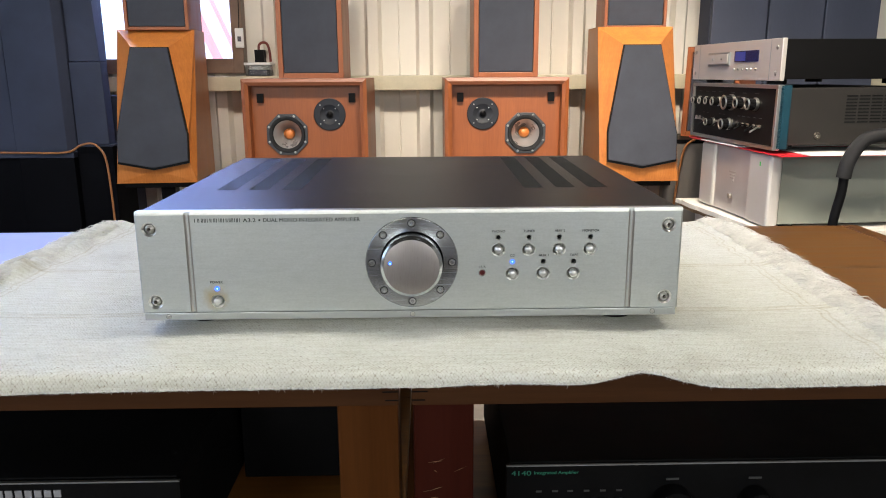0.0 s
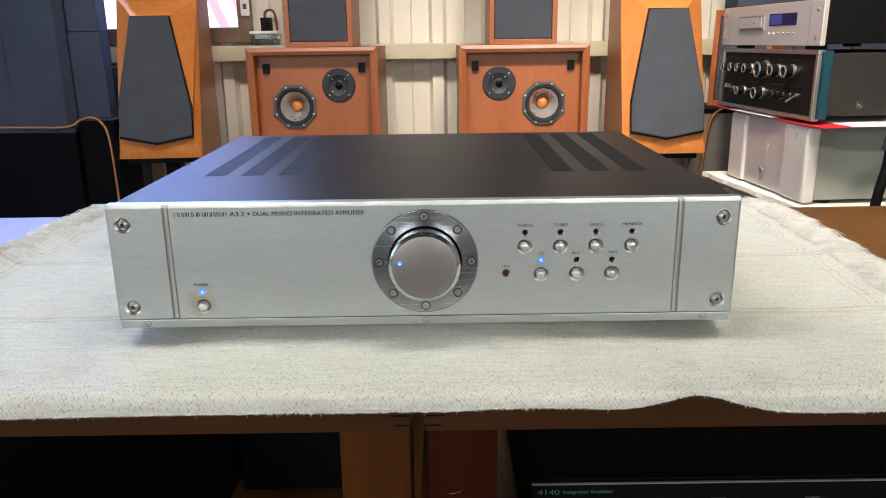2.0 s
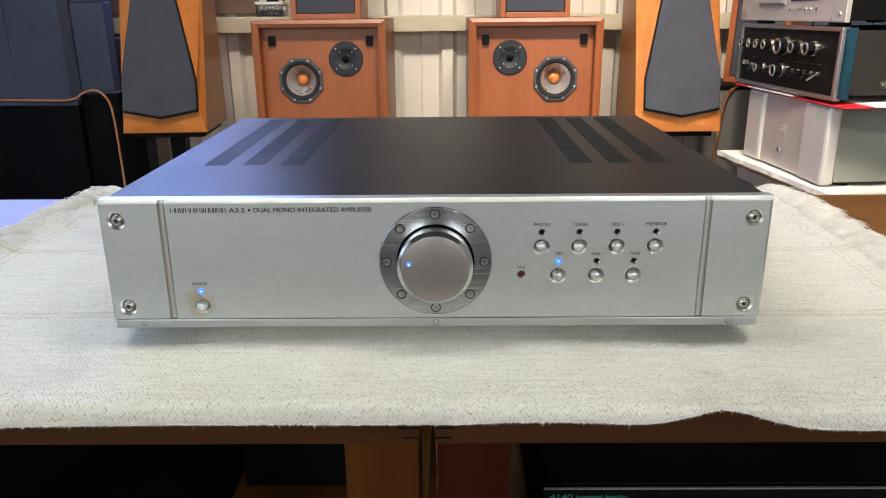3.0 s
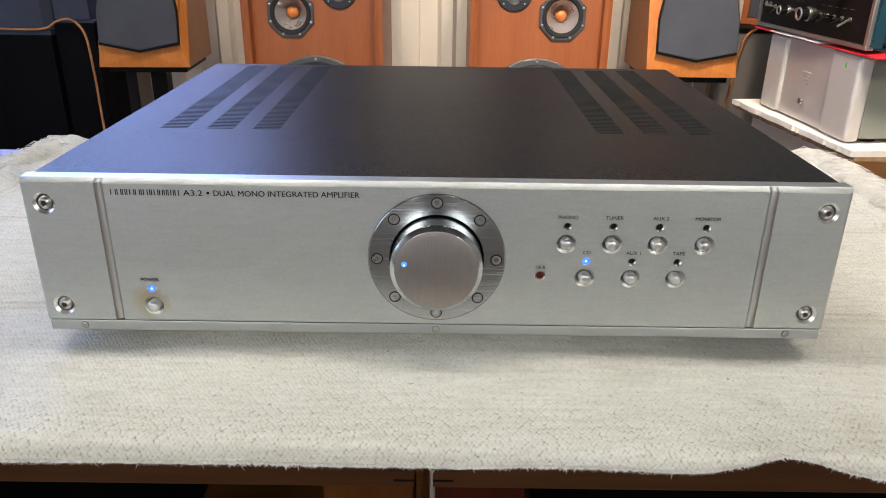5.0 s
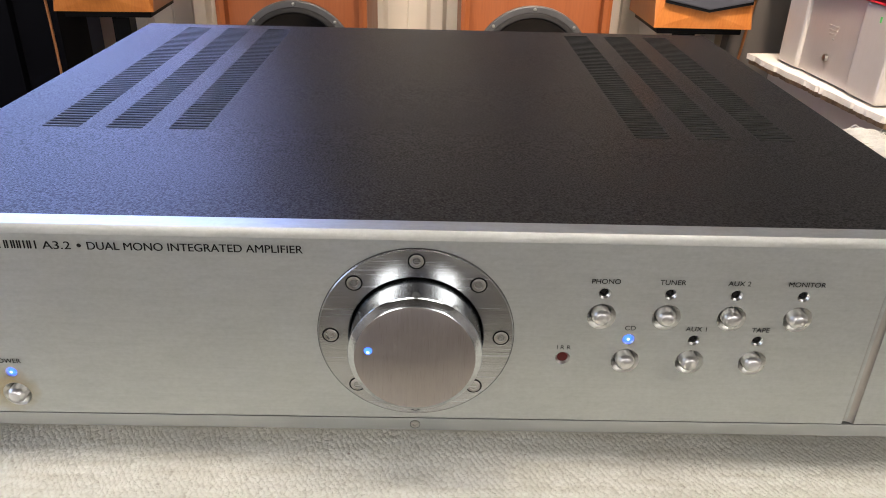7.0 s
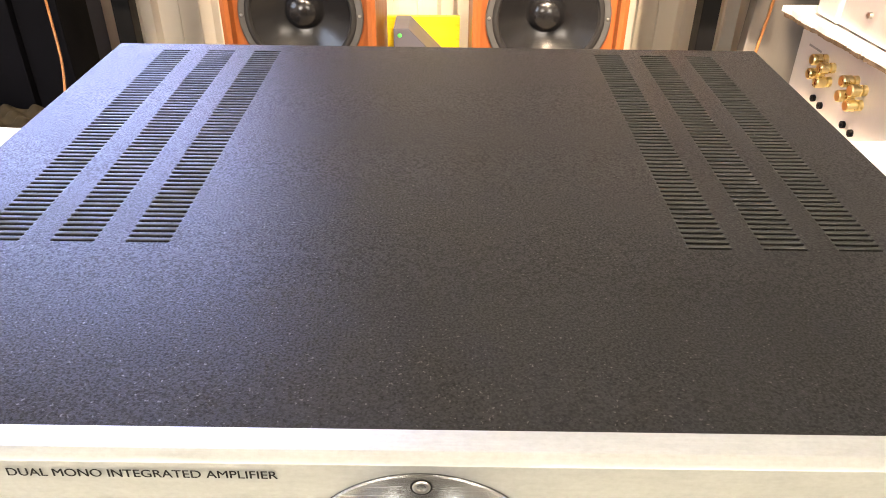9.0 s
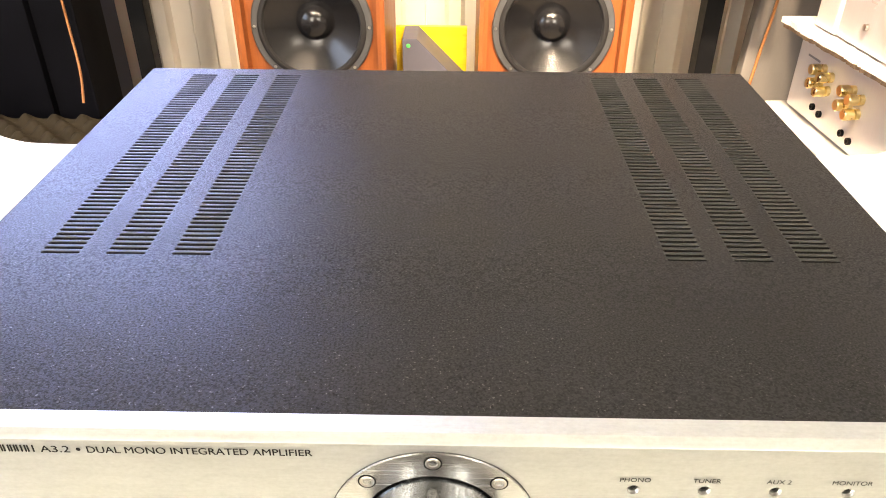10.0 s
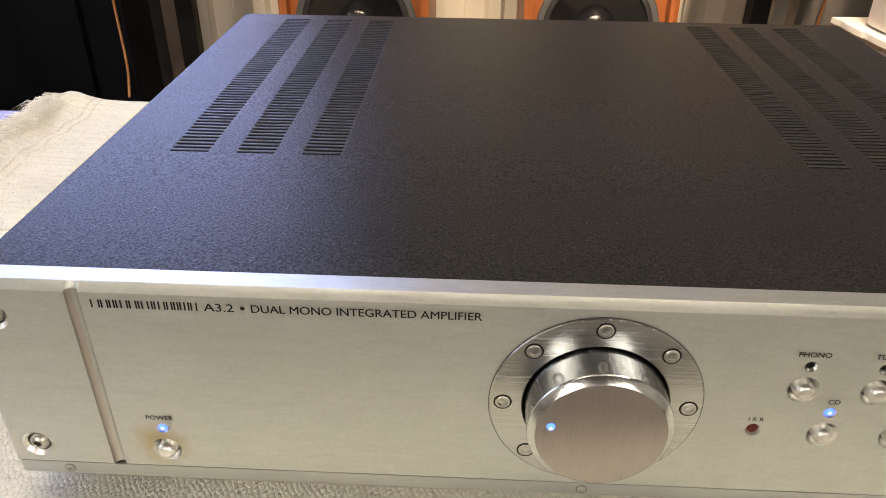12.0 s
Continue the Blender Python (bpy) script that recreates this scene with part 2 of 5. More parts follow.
    for sock in (sep2.outputs[0], sep2.outputs[1]):
        for at in (0.034, 0.041):
            col = band(sock, at, 0.0016, col)
    l.new(col, b.inputs["Base Color"])
    b.inputs["Roughness"].default_value = 0.95
    b.inputs["Specular IOR Level"].default_value = 0.1
    nb = bump(n, l, b, knot, 0.45, 0.0009)
    bump(n, l, b, fibre, 0.5, 0.0007, nb)
    return m


MAT = dict(
    alu=brushed("brushed_aluminium", (0.550, 0.575, 0.560), 0.46, "x", metal=0.94, stain=(-0.1585, 0.0300)),
    alu_trim=brushed("trim_aluminium", (0.44, 0.46, 0.46), 0.40, "x"),
    alu_knob=knob_metal("knob_face_aluminium", (0.43, 0.395, 0.375)),
    polish=brushed("polished_aluminium", (0.62, 0.655, 0.68), 0.16, "y", grain=420, bumps=0.16, streak=0.2),
    flange=brushed("turned_aluminium", (0.52, 0.535, 0.54), 0.25, "x", grain=900, bumps=0.16, aniso=0.75, streak=0.16),
    well=brushed("bored_aluminium", (0.82, 0.82, 0.80), 0.29, "n", bumps=0.02),
    # browner than the fascia: the groove's dim reflections are in its colour
    groove=brushed("dim_groove_metal", (0.50, 0.475, 0.45), 0.42, "z", bumps=0.02),
    satin=brushed("satin_aluminium", (0.76, 0.76, 0.75), 0.33, "n", bumps=0.02),
    steel=surface("screw_steel", (0.46, 0.45, 0.42), 0.32, 1.0, 0.1, 200, 900, 0.05),
    # much darker than the screw steel: the socket's shade is in the colour
    socket=surface("hex_socket_recess", (0.06, 0.052, 0.042), 0.40, 0.7, 0.2, 200, 900, 0.05),
    # near black in place of the shade inside gaps, slots and holes
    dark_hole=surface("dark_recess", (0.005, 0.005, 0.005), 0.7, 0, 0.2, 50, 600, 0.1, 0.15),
    lid=powder_coat("black_powder_coat"),
    # rougher, slightly greenish black on the bars between the vent slots
    vent_bar_paint=surface("rough_black_paint", (0.019, 0.020, 0.018), 0.45, 0, 0.25, 60, 1200, 0.15, 0.2),
    print_ink=surface("black_print", (0.006, 0.006, 0.006), 0.6, 0, 0.1, 100, 900, 0.0, 0.2),
    led_blue=glow("blue_led", (0.035, 0.13, 1.0), 2.6),
    led_core=glow("blue_led_core", (0.03, 0.14, 1.0), 2.8),
    led_die=glow("blue_led_die", (0.30, 0.50, 1.0), 3.0),
    led_green=glow("green_led", (0.04, 0.45, 0.08), 0.12),
    red_lens=surface("red_receiver_lens", (0.075, 0.006, 0.006), 0.45, 0, 0.1, 50, 300, 0.0, 0.3),
    cotton=woven("woven_cotton"),
    yarn=surface("cotton_yarn", (0.80, 0.785, 0.735), 0.95, 0, 0.15, 60, 900, 0.4, 0.1),
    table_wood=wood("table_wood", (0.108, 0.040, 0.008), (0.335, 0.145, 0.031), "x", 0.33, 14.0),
    # tabletop wood darkened: the upright front edge has its shade in the colour
    front_edge=wood("shaded_edge_wood", (0.030, 0.011, 0.004), (0.085, 0.034, 0.010), "x", 0.42, spec=0.15),
    end_grain=wood("end_board_wood", (0.10, 0.036, 0.007), (0.24, 0.095, 0.018), "y", 0.36, 14.0),
    # leg brown and red taken darker, with the shade below the tabletop included
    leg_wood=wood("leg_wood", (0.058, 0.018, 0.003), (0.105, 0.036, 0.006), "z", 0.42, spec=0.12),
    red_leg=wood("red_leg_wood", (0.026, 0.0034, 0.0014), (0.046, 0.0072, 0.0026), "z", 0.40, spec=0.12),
    teak=wood("teak_veneer", (0.240, 0.068, 0.018), (0.310, 0.094, 0.026), "z", 0.42),
    teak_x=wood("teak_edge", (0.21, 0.067, 0.030), (0.32, 0.115, 0.055), "x", 0.42),
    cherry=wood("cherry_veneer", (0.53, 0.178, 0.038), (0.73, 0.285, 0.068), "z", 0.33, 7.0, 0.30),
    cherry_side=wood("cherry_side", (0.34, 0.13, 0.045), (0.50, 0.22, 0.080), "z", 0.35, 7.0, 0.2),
    grille=surface("grille_cloth", (0.049, 0.053, 0.066), 0.9, 0, 0.12, 15, 900, 0.35, 0.15),
    grey_panel=surface("grey_speaker_panel", (0.20, 0.185, 0.17), 0.6, 0, 0.12, 8, 400, 0.1, 0.3, (1, 1, 0.2)),
    slate=surface("slate_vinyl", (0.052, 0.060, 0.092), 0.45, 0, 0.2, 5, 400, 0.1, 0.4, (1, 1, 0.15)),
    black=surface("black_vinyl", (0.0030, 0.0031, 0.0046), 0.6, 0, 0.25, 8, 400, 0.12, 0.05),
    black_face=surface("dark_blue_black_paint", (0.038, 0.045, 0.074), 0.6, 0, 0.2, 6, 500, 0.12, 0.20),
    black_plastic=surface("black_plastic", (0.004, 0.004, 0.0045), 0.5, 0, 0.2, 30, 500, 0.1, 0.10),
    rubber=surface("black_rubber", (0.014, 0.014, 0.015), 0.75, 0, 0.15, 30, 500, 0.2, 0.3),
    foam_grip=surface("black_foam", (0.02, 0.02, 0.021), 0.85, 0, 0.2, 40, 700, 0.4, 0.2),
    cone=surface("woofer_cone", (0.008, 0.008, 0.009), 0.24, 0, 0.04, 6, 300, 0.0, 0.5),
    tweeter_black=surface("tweeter_black", (0.022, 0.024, 0.030), 0.5, 0.2, 0.1, 40, 500, 0.1, 0.3),
    cast_ring=surface("cast_ring", (0.075, 0.077, 0.080), 0.5, 0.4, 0.1, 40, 500, 0.1),
    metal_cone=surface("metal_cone", (0.34, 0.34, 0.34), 0.30, 0.55, 0.0, 4, 300, 0.0),
    orange_cap=surface("orange_cap", (0.50, 0.15, 0.03), 0.4, 0, 0.15, 60, 400, 0.1),
    cast=surface("cast_frame", (0.060, 0.063, 0.070), 0.5, 0.4, 0.2, 40, 500, 0.15),
    champagne=brushed("champagne_aluminium", (0.66, 0.64, 0.60), 0.30, "x"),
    fascia_black=surface("brown_black_fascia", (0.006, 0.005, 0.0045), 0.40, 0.0, 0.2, 20, 700, 0.04, 0.12),
    teal=surface("teal_side", (0.008, 0.045, 0.068), 0.35, 0.2, 0.2, 20, 500, 0.05),
    grey_case=surface("grey_hammered_case", (0.020, 0.0185, 0.017), 0.55, 0.0, 0.12, 12, 600, 0.2, 0.2),
    black_case=surface("black_case", (0.0035, 0.0035, 0.0038), 0.68, 0, 0.2, 12, 600, 0.15, 0.08),
    silver_white=brushed("pale_silver", (0.60, 0.575, 0.545), 0.40, "z", metal=0.4),
    player_silver=brushed("warm_silver", (0.60, 0.555, 0.51), 0.36, "x", metal=0.6),
    silver_panel=brushed("silver_panel", (0.58, 0.55, 0.53), 0.34, "z", metal=0.5),
    pale_case=surface("pale_green_grey_case", (0.200, 0.215, 0.185), 0.42, 0.1, 0.06, 5, 500, 0.06),
    display=surface("display_glass", (0.012, 0.014, 0.06), 0.1, 0, 0.1, 30, 300, 0.0),
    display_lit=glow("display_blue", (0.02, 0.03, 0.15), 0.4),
    red_paper=surface("red_paper", (0.55, 0.02, 0.03), 0.4, 0, 0.1, 10, 300, 0.05),
    white_paper=surface("white_paper", (0.74, 0.72, 0.70), 0.6, 0, 0.06, 10, 300, 0.05),
    board=surface("white_board", (0.63, 0.60, 0.55), 0.7, 0, 0.1, 20, 300, 0.2),
    raw_edge=surface("raw_board_edge", (0.26, 0.17, 0.095), 0.9, 0, 0.3, 60, 400, 0.5),
    gold=surface("gold_plate", (0.93, 0.72, 0.34), 0.30, 1.0, 0.1, 40, 500, 0.04),
    film=surface("lilac_plastic_film", (0.33, 0.34, 0.66), 0.5, 0, 0.05, 6, 200, 0.05),
    wall=surface("cream_sheet_metal", (0.76, 0.71, 0.62), 0.48, 0, 0.06, 3, 300, 0.05),
    plaster=surface("beige_plaster", (0.42, 0.39, 0.35), 0.8, 0, 0.06, 3, 200, 0.15),
    upper_wall=surface("dimmed_cream", (0.47, 0.415, 0.345), 0.7, 0, 0.15, 4, 200, 0.15),
    ceiling_brown=surface("dark_brown_ceiling", (0.04, 0.031, 0.024), 0.8, 0, 0.15, 4, 200, 0.15),
    ledge=surface("cream_painted_timber", (0.52, 0.47, 0.34), 0.5, 0, 0.12, 12, 200, 0.15),
    frame_brown=surface("brown_window_frame", (0.17, 0.11, 0.075), 0.45, 0.1, 0.2, 12, 300, 0.1),
    floor=surface("pale_carpet", (0.20, 0.18, 0.155), 0.95, 0, 0.2, 10, 500, 0.6, 0.1),
    foam=surface("brown_foam", (0.036, 0.029, 0.020), 0.95, 0, 0.2, 20, 600, 0.4, 0.1),
    copper=surface("copper_cable", (0.34, 0.14, 0.045), 0.4, 0, 0.15, 40, 500, 0.1),
    yellow_wood=wood("yellow_wood", (0.78, 0.55, 0.02), (0.90, 0.68, 0.045), "x", 0.4),
    grey_box=surface("grey_box", (0.075, 0.074, 0.095), 0.5, 0, 0.1, 10, 300, 0.1),
    red_cable=surface("red_brown_cable", (0.20, 0.04, 0.03), 0.45, 0, 0.1, 40, 300, 0.1),
    glass=clear("window_glass"),
    clear_plastic=clear("clear_plastic", (0.92, 0.94, 0.95), 0.08),
    lamp=glow("lamp_diffuser", LAMP_COLOUR, LAMP),
    white_enamel=surface("white_enamel", (0.75, 0.75, 0.73), 0.4, 0, 0.05, 8, 300, 0.05),
    green_print=surface("green_print", (0.03, 0.20, 0.13), 0.5, 0, 0.1, 60, 300, 0.0),
    dim_print=surface("dim_print", (0.055, 0.055, 0.055), 0.5, 0, 0.1, 60, 300, 0.0),
    faint_print=surface("faint_print", (0.42, 0.38, 0.35), 0.5, 0, 0.1, 60, 300, 0.0),
    pale_print=surface("pale_print", (0.30, 0.30, 0.32), 0.5, 0, 0.1, 60, 300, 0.0),
    grey_print=surface("grey_print", (0.20, 0.20, 0.20), 0.5, 0, 0.1, 60, 300, 0.0),
    # outdoor panels glow in place of daylight falling on them
    outdoor_white=glow("self_lit_outdoors", (0.78, 0.87, 1.0), 0.70),
    outdoor_sky=glow("bright_sky", (0.33, 0.47, 1.0), 17.0),
    outdoor_red=glow("self_lit_red_stripe", (0.92, 0.42, 0.40), 0.65),
)


# ---- building helpers ----
def thing(name, m=None, label="", category="", group="", kind=""):
    ob = new(name)
    ob.empty_display_size = 0.05
    if m is not None:
        ob.matrix_world = m
    return tagged(ob, label, category, group, kind)


def part(name, bm, material, parent=None, label="", smooth=None):
    """Links a bmesh as one mesh object under a thing or a part, in the parent's own space."""
    me = bpy.data.meshes.new(name)
    bmesh.ops.recalc_face_normals(bm, faces=bm.faces)
    bm.to_mesh(me)
    bm.free()
    me.materials.append(MAT[material])
    if smooth is not None:
        me.polygons.foreach_set("use_smooth", [True] * len(me.polygons))
        me.set_sharp_from_angle(angle=radians(smooth))
    ob = new(name, me)
    if parent is not None:
        ob.parent = parent
    return tagged(ob, label)


def solo(name, bm, material, label, category, group="", kind="", smooth=None, m=None):
    """A thing that is one mesh."""
    ob = part(name, bm, material, None, "", smooth)
    if m is not None:
        ob.matrix_world = m
    return tagged(ob, label, category, group, kind)


def box(x0, x1, y0, y1, z0, z1, bevel=0.0, segs=2, bm=None):
    bm = bm or bmesh.new()
    r = bmesh.ops.create_cube(bm, size=1.0)
    for v in r["verts"]:
        v.co = Vector(((x0 + x1) / 2 + v.co.x * (x1 - x0), (y0 + y1) / 2 + v.co.y * (y1 - y0), (z0 + z1) / 2 + v.co.z * (z1 - z0)))
    if bevel:
        es = list({e for v in r["verts"] for e in v.link_edges})
        bmesh.ops.bevel(bm, geom=es, offset=bevel, segments=segs, affect="EDGES", profile=0.6)
    return bm


def prism(pts, a, b, axis="y", bevel=0.0, bm=None):
    """A polygon (two coordinates a point) pushed from a to b along an axis."""
    bm = bm or bmesh.new()

    def at(p, d):
        return {"y": (p[0], d, p[1]), "z": (p[0], p[1], d), "x": (d, p[0], p[1])}[axis]
    lo, hi = [bm.verts.new(at(p, a)) for p in pts], [bm.verts.new(at(p, b)) for p in pts]
    bm.faces.new(lo)
    bm.faces.new(hi)
    for i in range(len(pts)):
        j = (i + 1) % len(pts)
        bm.faces.new((lo[i], lo[j], hi[j], hi[i]))
    if bevel:
        bmesh.ops.bevel(bm, geom=list(bm.edges), offset=bevel, segments=2, affect="EDGES", profile=0.6)
    return bm


def lathe(profile, cx=0, cz=0, segs=48, axis="y", cy=0, bm=None):
    """Turns (radius, depth) pairs round an axis; y is the depth of front parts."""
    bm = bm or bmesh.new()
    rings = []
    for r, d in profile:
        ring = []
        for i in range(segs if r > 1e-6 else 1):
            a = 2 * math.pi * i / segs
            u, w = r * math.cos(a), r * math.sin(a)
            ring.append(bm.verts.new({"y": (cx + u, cy + d, cz + w), "z": (cx + u, cy + w, cz + d), "x": (cx + d, cy + u, cz + w)}[axis]))
        rings.append(ring)
    for p, q in zip(rings, rings[1:]):
        for i in range(segs):
            j = (i + 1) % segs
            if len(p) == 1 and len(q) == 1:
                continue
            if len(p) == 1:
                bm.faces.new((p[0], q[i], q[j]))
            elif len(q) == 1:
                bm.faces.new((p[i], p[j], q[0]))
            else:
                bm.faces.new((p[i], p[j], q[j], q[i]))
    return bm


def tube(pts, radius, segs=8, bm=None, smooth_steps=6):
    """A round tube along a smooth line through points."""
    bm = bm or bmesh.new()
    P = [Vector(p) for p in pts]
    line = []
    for i in range(len(P) - 1):
        a, b, c, d = P[max(0, i - 1)], P[i], P[i + 1], P[min(len(P) - 1, i + 2)]
        for k in range(smooth_steps):
            t = k / smooth_steps
            line.append(0.5 * ((2 * b) + (c - a) * t + (2 * a - 5 * b + 4 * c - d) * t * t + (3 * b - a - 3 * c + d) * t ** 3))
    line.append(P[-1])
    rings = []
    for i, p in enumerate(line):
        t = (line[min(i + 1, len(line) - 1)] - line[max(i - 1, 0)]).normalized()
        u = t.orthogonal() if not rings else (side - t * side.dot(t))
        side = u.normalized()
        w = t.cross(side)
        rings.append([bm.verts.new(p + radius * (math.cos(2 * math.pi * k / segs) * side + math.sin(2 * math.pi * k / segs) * w)) for k in range(segs)])
    for p, q in zip(rings, rings[1:]):
        for i in range(segs):
            j = (i + 1) % segs
            bm.faces.new((p[i], p[j], q[j], q[i]))
    bm.faces.new(rings[0])
    bm.faces.new(rings[-1])
    return bm


def lettering(body, x0, x1, z, height, material, parent, y=-0.0003, name="lettering", label=""):
    """Printed words in the built-in font, fitted between x0 and x1 (x1 None: natural width, centred on x0), as a mesh."""
    cu = bpy.data.curves.new(name, "FONT")
    cu.body = body
    cu.offset = 0.0
    tmp = new(name, cu)
    bpy.context.view_layer.update()
    me = bpy.data.meshes.new_from_object(tmp.evaluated_get(bpy.context.evaluated_depsgraph_get()))
    bpy.data.objects.remove(tmp)
    bpy.data.curves.remove(cu)
    co = np.zeros(len(me.vertices) * 3)
    me.vertices.foreach_get("co", co)
    co = co.reshape(-1, 3)
    lo, hi = co.min(0), co.max(0)
    sz = height / (hi[1] - lo[1])
    sx = sz * 1.04 if x1 is None else (x1 - x0) / (hi[0] - lo[0])
    start = x0 - sx * (hi[0] - lo[0]) / 2 if x1 is None else x0
    out = np.stack([start + (co[:, 0] - lo[0]) * sx, np.full(len(co), y), z + (co[:, 1] - lo[1]) * sz], 1)
    me.vertices.foreach_set("co", out.ravel())
    # the print spreads a little, so each stroke is laid down three times side by side
    bm = bmesh.new()
    spread = height * (0.014 if x1 is not None else 0.004)
    for k in (-1, 0, 1):
        n0 = len(bm.verts)
        bm.from_mesh(me)
        bm.verts.ensure_lookup_table()
        for v in bm.verts[n0:]:
            v.co += Vector((k * spread, k * 0.00003, 0))
    bm.to_mesh(me)
    bm.free()
    me.materials.append(MAT[material])
    ob = new(name, me)
    ob.parent = parent
    return tagged(ob, label)


def carve(bm, cutter):
    """bm minus cutter, as a new bmesh."""
    a, b = bpy.data.meshes.new("a"), bpy.data.meshes.new("b")
    for m_, src in ((a, bm), (b, cutter)):
        bmesh.ops.recalc_face_normals(src, faces=src.faces)
        src.to_mesh(m_)
        src.free()
    oa, obj_b = new("a", a), new("b", b)
    mod = oa.modifiers.new("cut", "BOOLEAN")
    mod.object, mod.operation, mod.solver = obj_b, "DIFFERENCE", "EXACT"
    bpy.context.view_layer.update()
    me = bpy.data.meshes.new_from_object(oa.evaluated_get(bpy.context.evaluated_depsgraph_get()))
    out = bmesh.new()
    out.from_mesh(me)
    bpy.data.objects.remove(oa)
    bpy.data.objects.remove(obj_b)
    for x in (a, b, me):
        bpy.data.meshes.remove(x)
    return out


rnd = random.Random(7)

# ---- the room ----
ROOM_L, ROOM_R, ROOM_F, ROOM_B, ROOM_H = -2.4, 2.4, -2.8, 2.0, 2.4


def room():
    solo("floor", box(ROOM_L - 0.15, ROOM_R + 0.15, ROOM_F - 0.15, ROOM_B + 0.2, -0.1, 0.0), "floor", "worn pale carpet floor", "floor", kind="structure")
    # ceiling out of view, kept dark so that the lid mirrors little light
    solo("ceiling", box(ROOM_L - 0.15, ROOM_R + 0.15, ROOM_F - 0.15, ROOM_B + 0.2, ROOM_H, ROOM_H + 0.1), "ceiling_brown", "unseen ceiling kept dark brown for the lid reflection", "ceiling", kind="structure")
    solo("wall_east", box(ROOM_R, ROOM_R + 0.12, ROOM_F, ROOM_B, 0, ROOM_H), "plaster", "plain beige plaster wall", "wall", kind="structure")
    bm = bmesh.new()
    # wide pier between the unseen windows keeps the fascia's centre dim
    for x0, x1, z0, z1 in ((ROOM_L - 0.12, -1.88, 0, ROOM_H), (1.88, ROOM_R + 0.12, 0, ROOM_H), (-0.68, 0.68, 0.9, 2.1), (-1.88, 1.88, 0, 0.9), (-1.88, 1.88, 2.1, ROOM_H)):
        box(x0, x1, ROOM_F - 0.12, ROOM_F, z0, z1, bm=bm)
    solo("wall_south", bm, "plaster", "beige plaster wall with two unseen added shop windows", "wall", kind="structure")
    for number, x0, x1 in ((3, -1.88, -0.68), (4, 0.68, 1.88)):
        w3 = thing(f"window_{number}", pose(0, 0, 0), "unseen white framed shop window added for front daylight", "window", kind="structure")
        for a in ((x0, x0 + 0.06, 0.9, 2.1), (x1 - 0.06, x1, 0.9, 2.1), (x0 + 0.06, x1 - 0.06, 0.9, 0.96), (x0 + 0.06, x1 - 0.06, 2.04, 2.1)):
            part("window_frame", box(a[0], a[1], ROOM_F - 0.09, ROOM_F - 0.03, a[2], a[3], 0.003), "white_enamel", w3)
        p = part("pane", box(x0 + 0.06, x1 - 0.06, ROOM_F - 0.064, ROOM_F - 0.058, 0.96, 2.04), "glass", w3)
        p.visible_shadow = False
    # side wall with the big window
    bm = bmesh.new()
    for y0, y1, z0, z1 in ((ROOM_F, -0.95, 0, ROOM_H), (0.85, ROOM_B, 0, ROOM_H), (-0.95, 0.85, 0, 0.9), (-0.95, 0.85, 2.1, ROOM_H)):
        box(ROOM_L - 0.12, ROOM_L, y0, y1, z0, z1, bm=bm)
    solo("wall_west", bm, "plaster", "beige plaster wall with a window", "wall", kind="structure")
    # back wall of ribbed sheet metal with a window opening
    X0, X1, Z0, Z1 = -1.95, -0.625, 0.924, 2.20
    xs, x = [], ROOM_L
    period = 0.170
    k = 0
    while x < ROOM_R:
        base = -2.413 + k * period
        for off, d in ((0.0, 0.0), (0.012, -0.022), (0.046, -0.022), (0.058, 0.0), (0.112, 0.0), (0.115, -0.003), (0.118, 0.0)):
            xs.append((base + off, d))
        k += 1
        x = base + period
    bm = bmesh.new()

    def sheet(sel, z0, z1):
        prev = None
        for px, d in sel:
            cur = [bm.verts.new((px, ROOM_B + d, z0)), bm.verts.new((px, ROOM_B + d, z1)), bm.verts.new((px, ROOM_B + 0.06, z1)), bm.verts.new((px, ROOM_B + 0.06, z0))]
            if prev:
                for i in range(4):
                    j = (i + 1) % 4
                    bm.faces.new((prev[i], prev[j], cur[j], cur[i]))
            else:
                bm.faces.new(cur)
            prev = cur
        bm.faces.new(prev)
    ZU = 1.34
    sheet([p for p in xs if p[0] < X0] + [(X0, 0)], 0, ROOM_H)
    sheet([(X0, 0)] + [p for p in xs if X0 < p[0] < X1] + [(X1, 0)], 0, Z0)
    sheet([(X0, 0)] + [p for p in xs if X0 < p[0] < X1] + [(X1, 0)], Z1, ROOM_H)
    sheet([(X1, 0)] + [p for p in xs if p[0] > X1], 0, ZU)
    solo("wall_north", bm, "wall", "cream painted ribbed sheet-metal wall", "wall", kind="structure")
    solo("trim", box(ROOM_L, ROOM_R, ROOM_B - 0.095, ROOM_B - 0.024, 0.838, 0.885, 0.003), "ledge", "cream painted timber ledge along the sheet-metal wall", "trim", kind="structure")

    # unseen upper wall, its tone chosen for what the lid mirrors
    solo("wall_north_upper", box(X1 + 0.03, ROOM_R, ROOM_B - 0.03, ROOM_B + 0.06, ZU + 0.001, ROOM_H), "upper_wall", "unseen upper wall in dimmed cream for the lid reflection", "wall", kind="structure")
    w = thing("window_1", pose(0, 0, 0), "brown framed window with bright daylight outside", "window", kind="structure")
    bm = bmesh.new()
    f = 0.03
    for a in ((X0 - 0.03, X0 + f, Z0 - 0.03, Z1 + 0.03), (X1 - 0.008, X1 + 0.029, Z0 - 0.03, Z1 + 0.03)):
        box(a[0], a[1], ROOM_B - 0.05, ROOM_B + 0.05, a[2], a[3], 0.004, bm=bm)
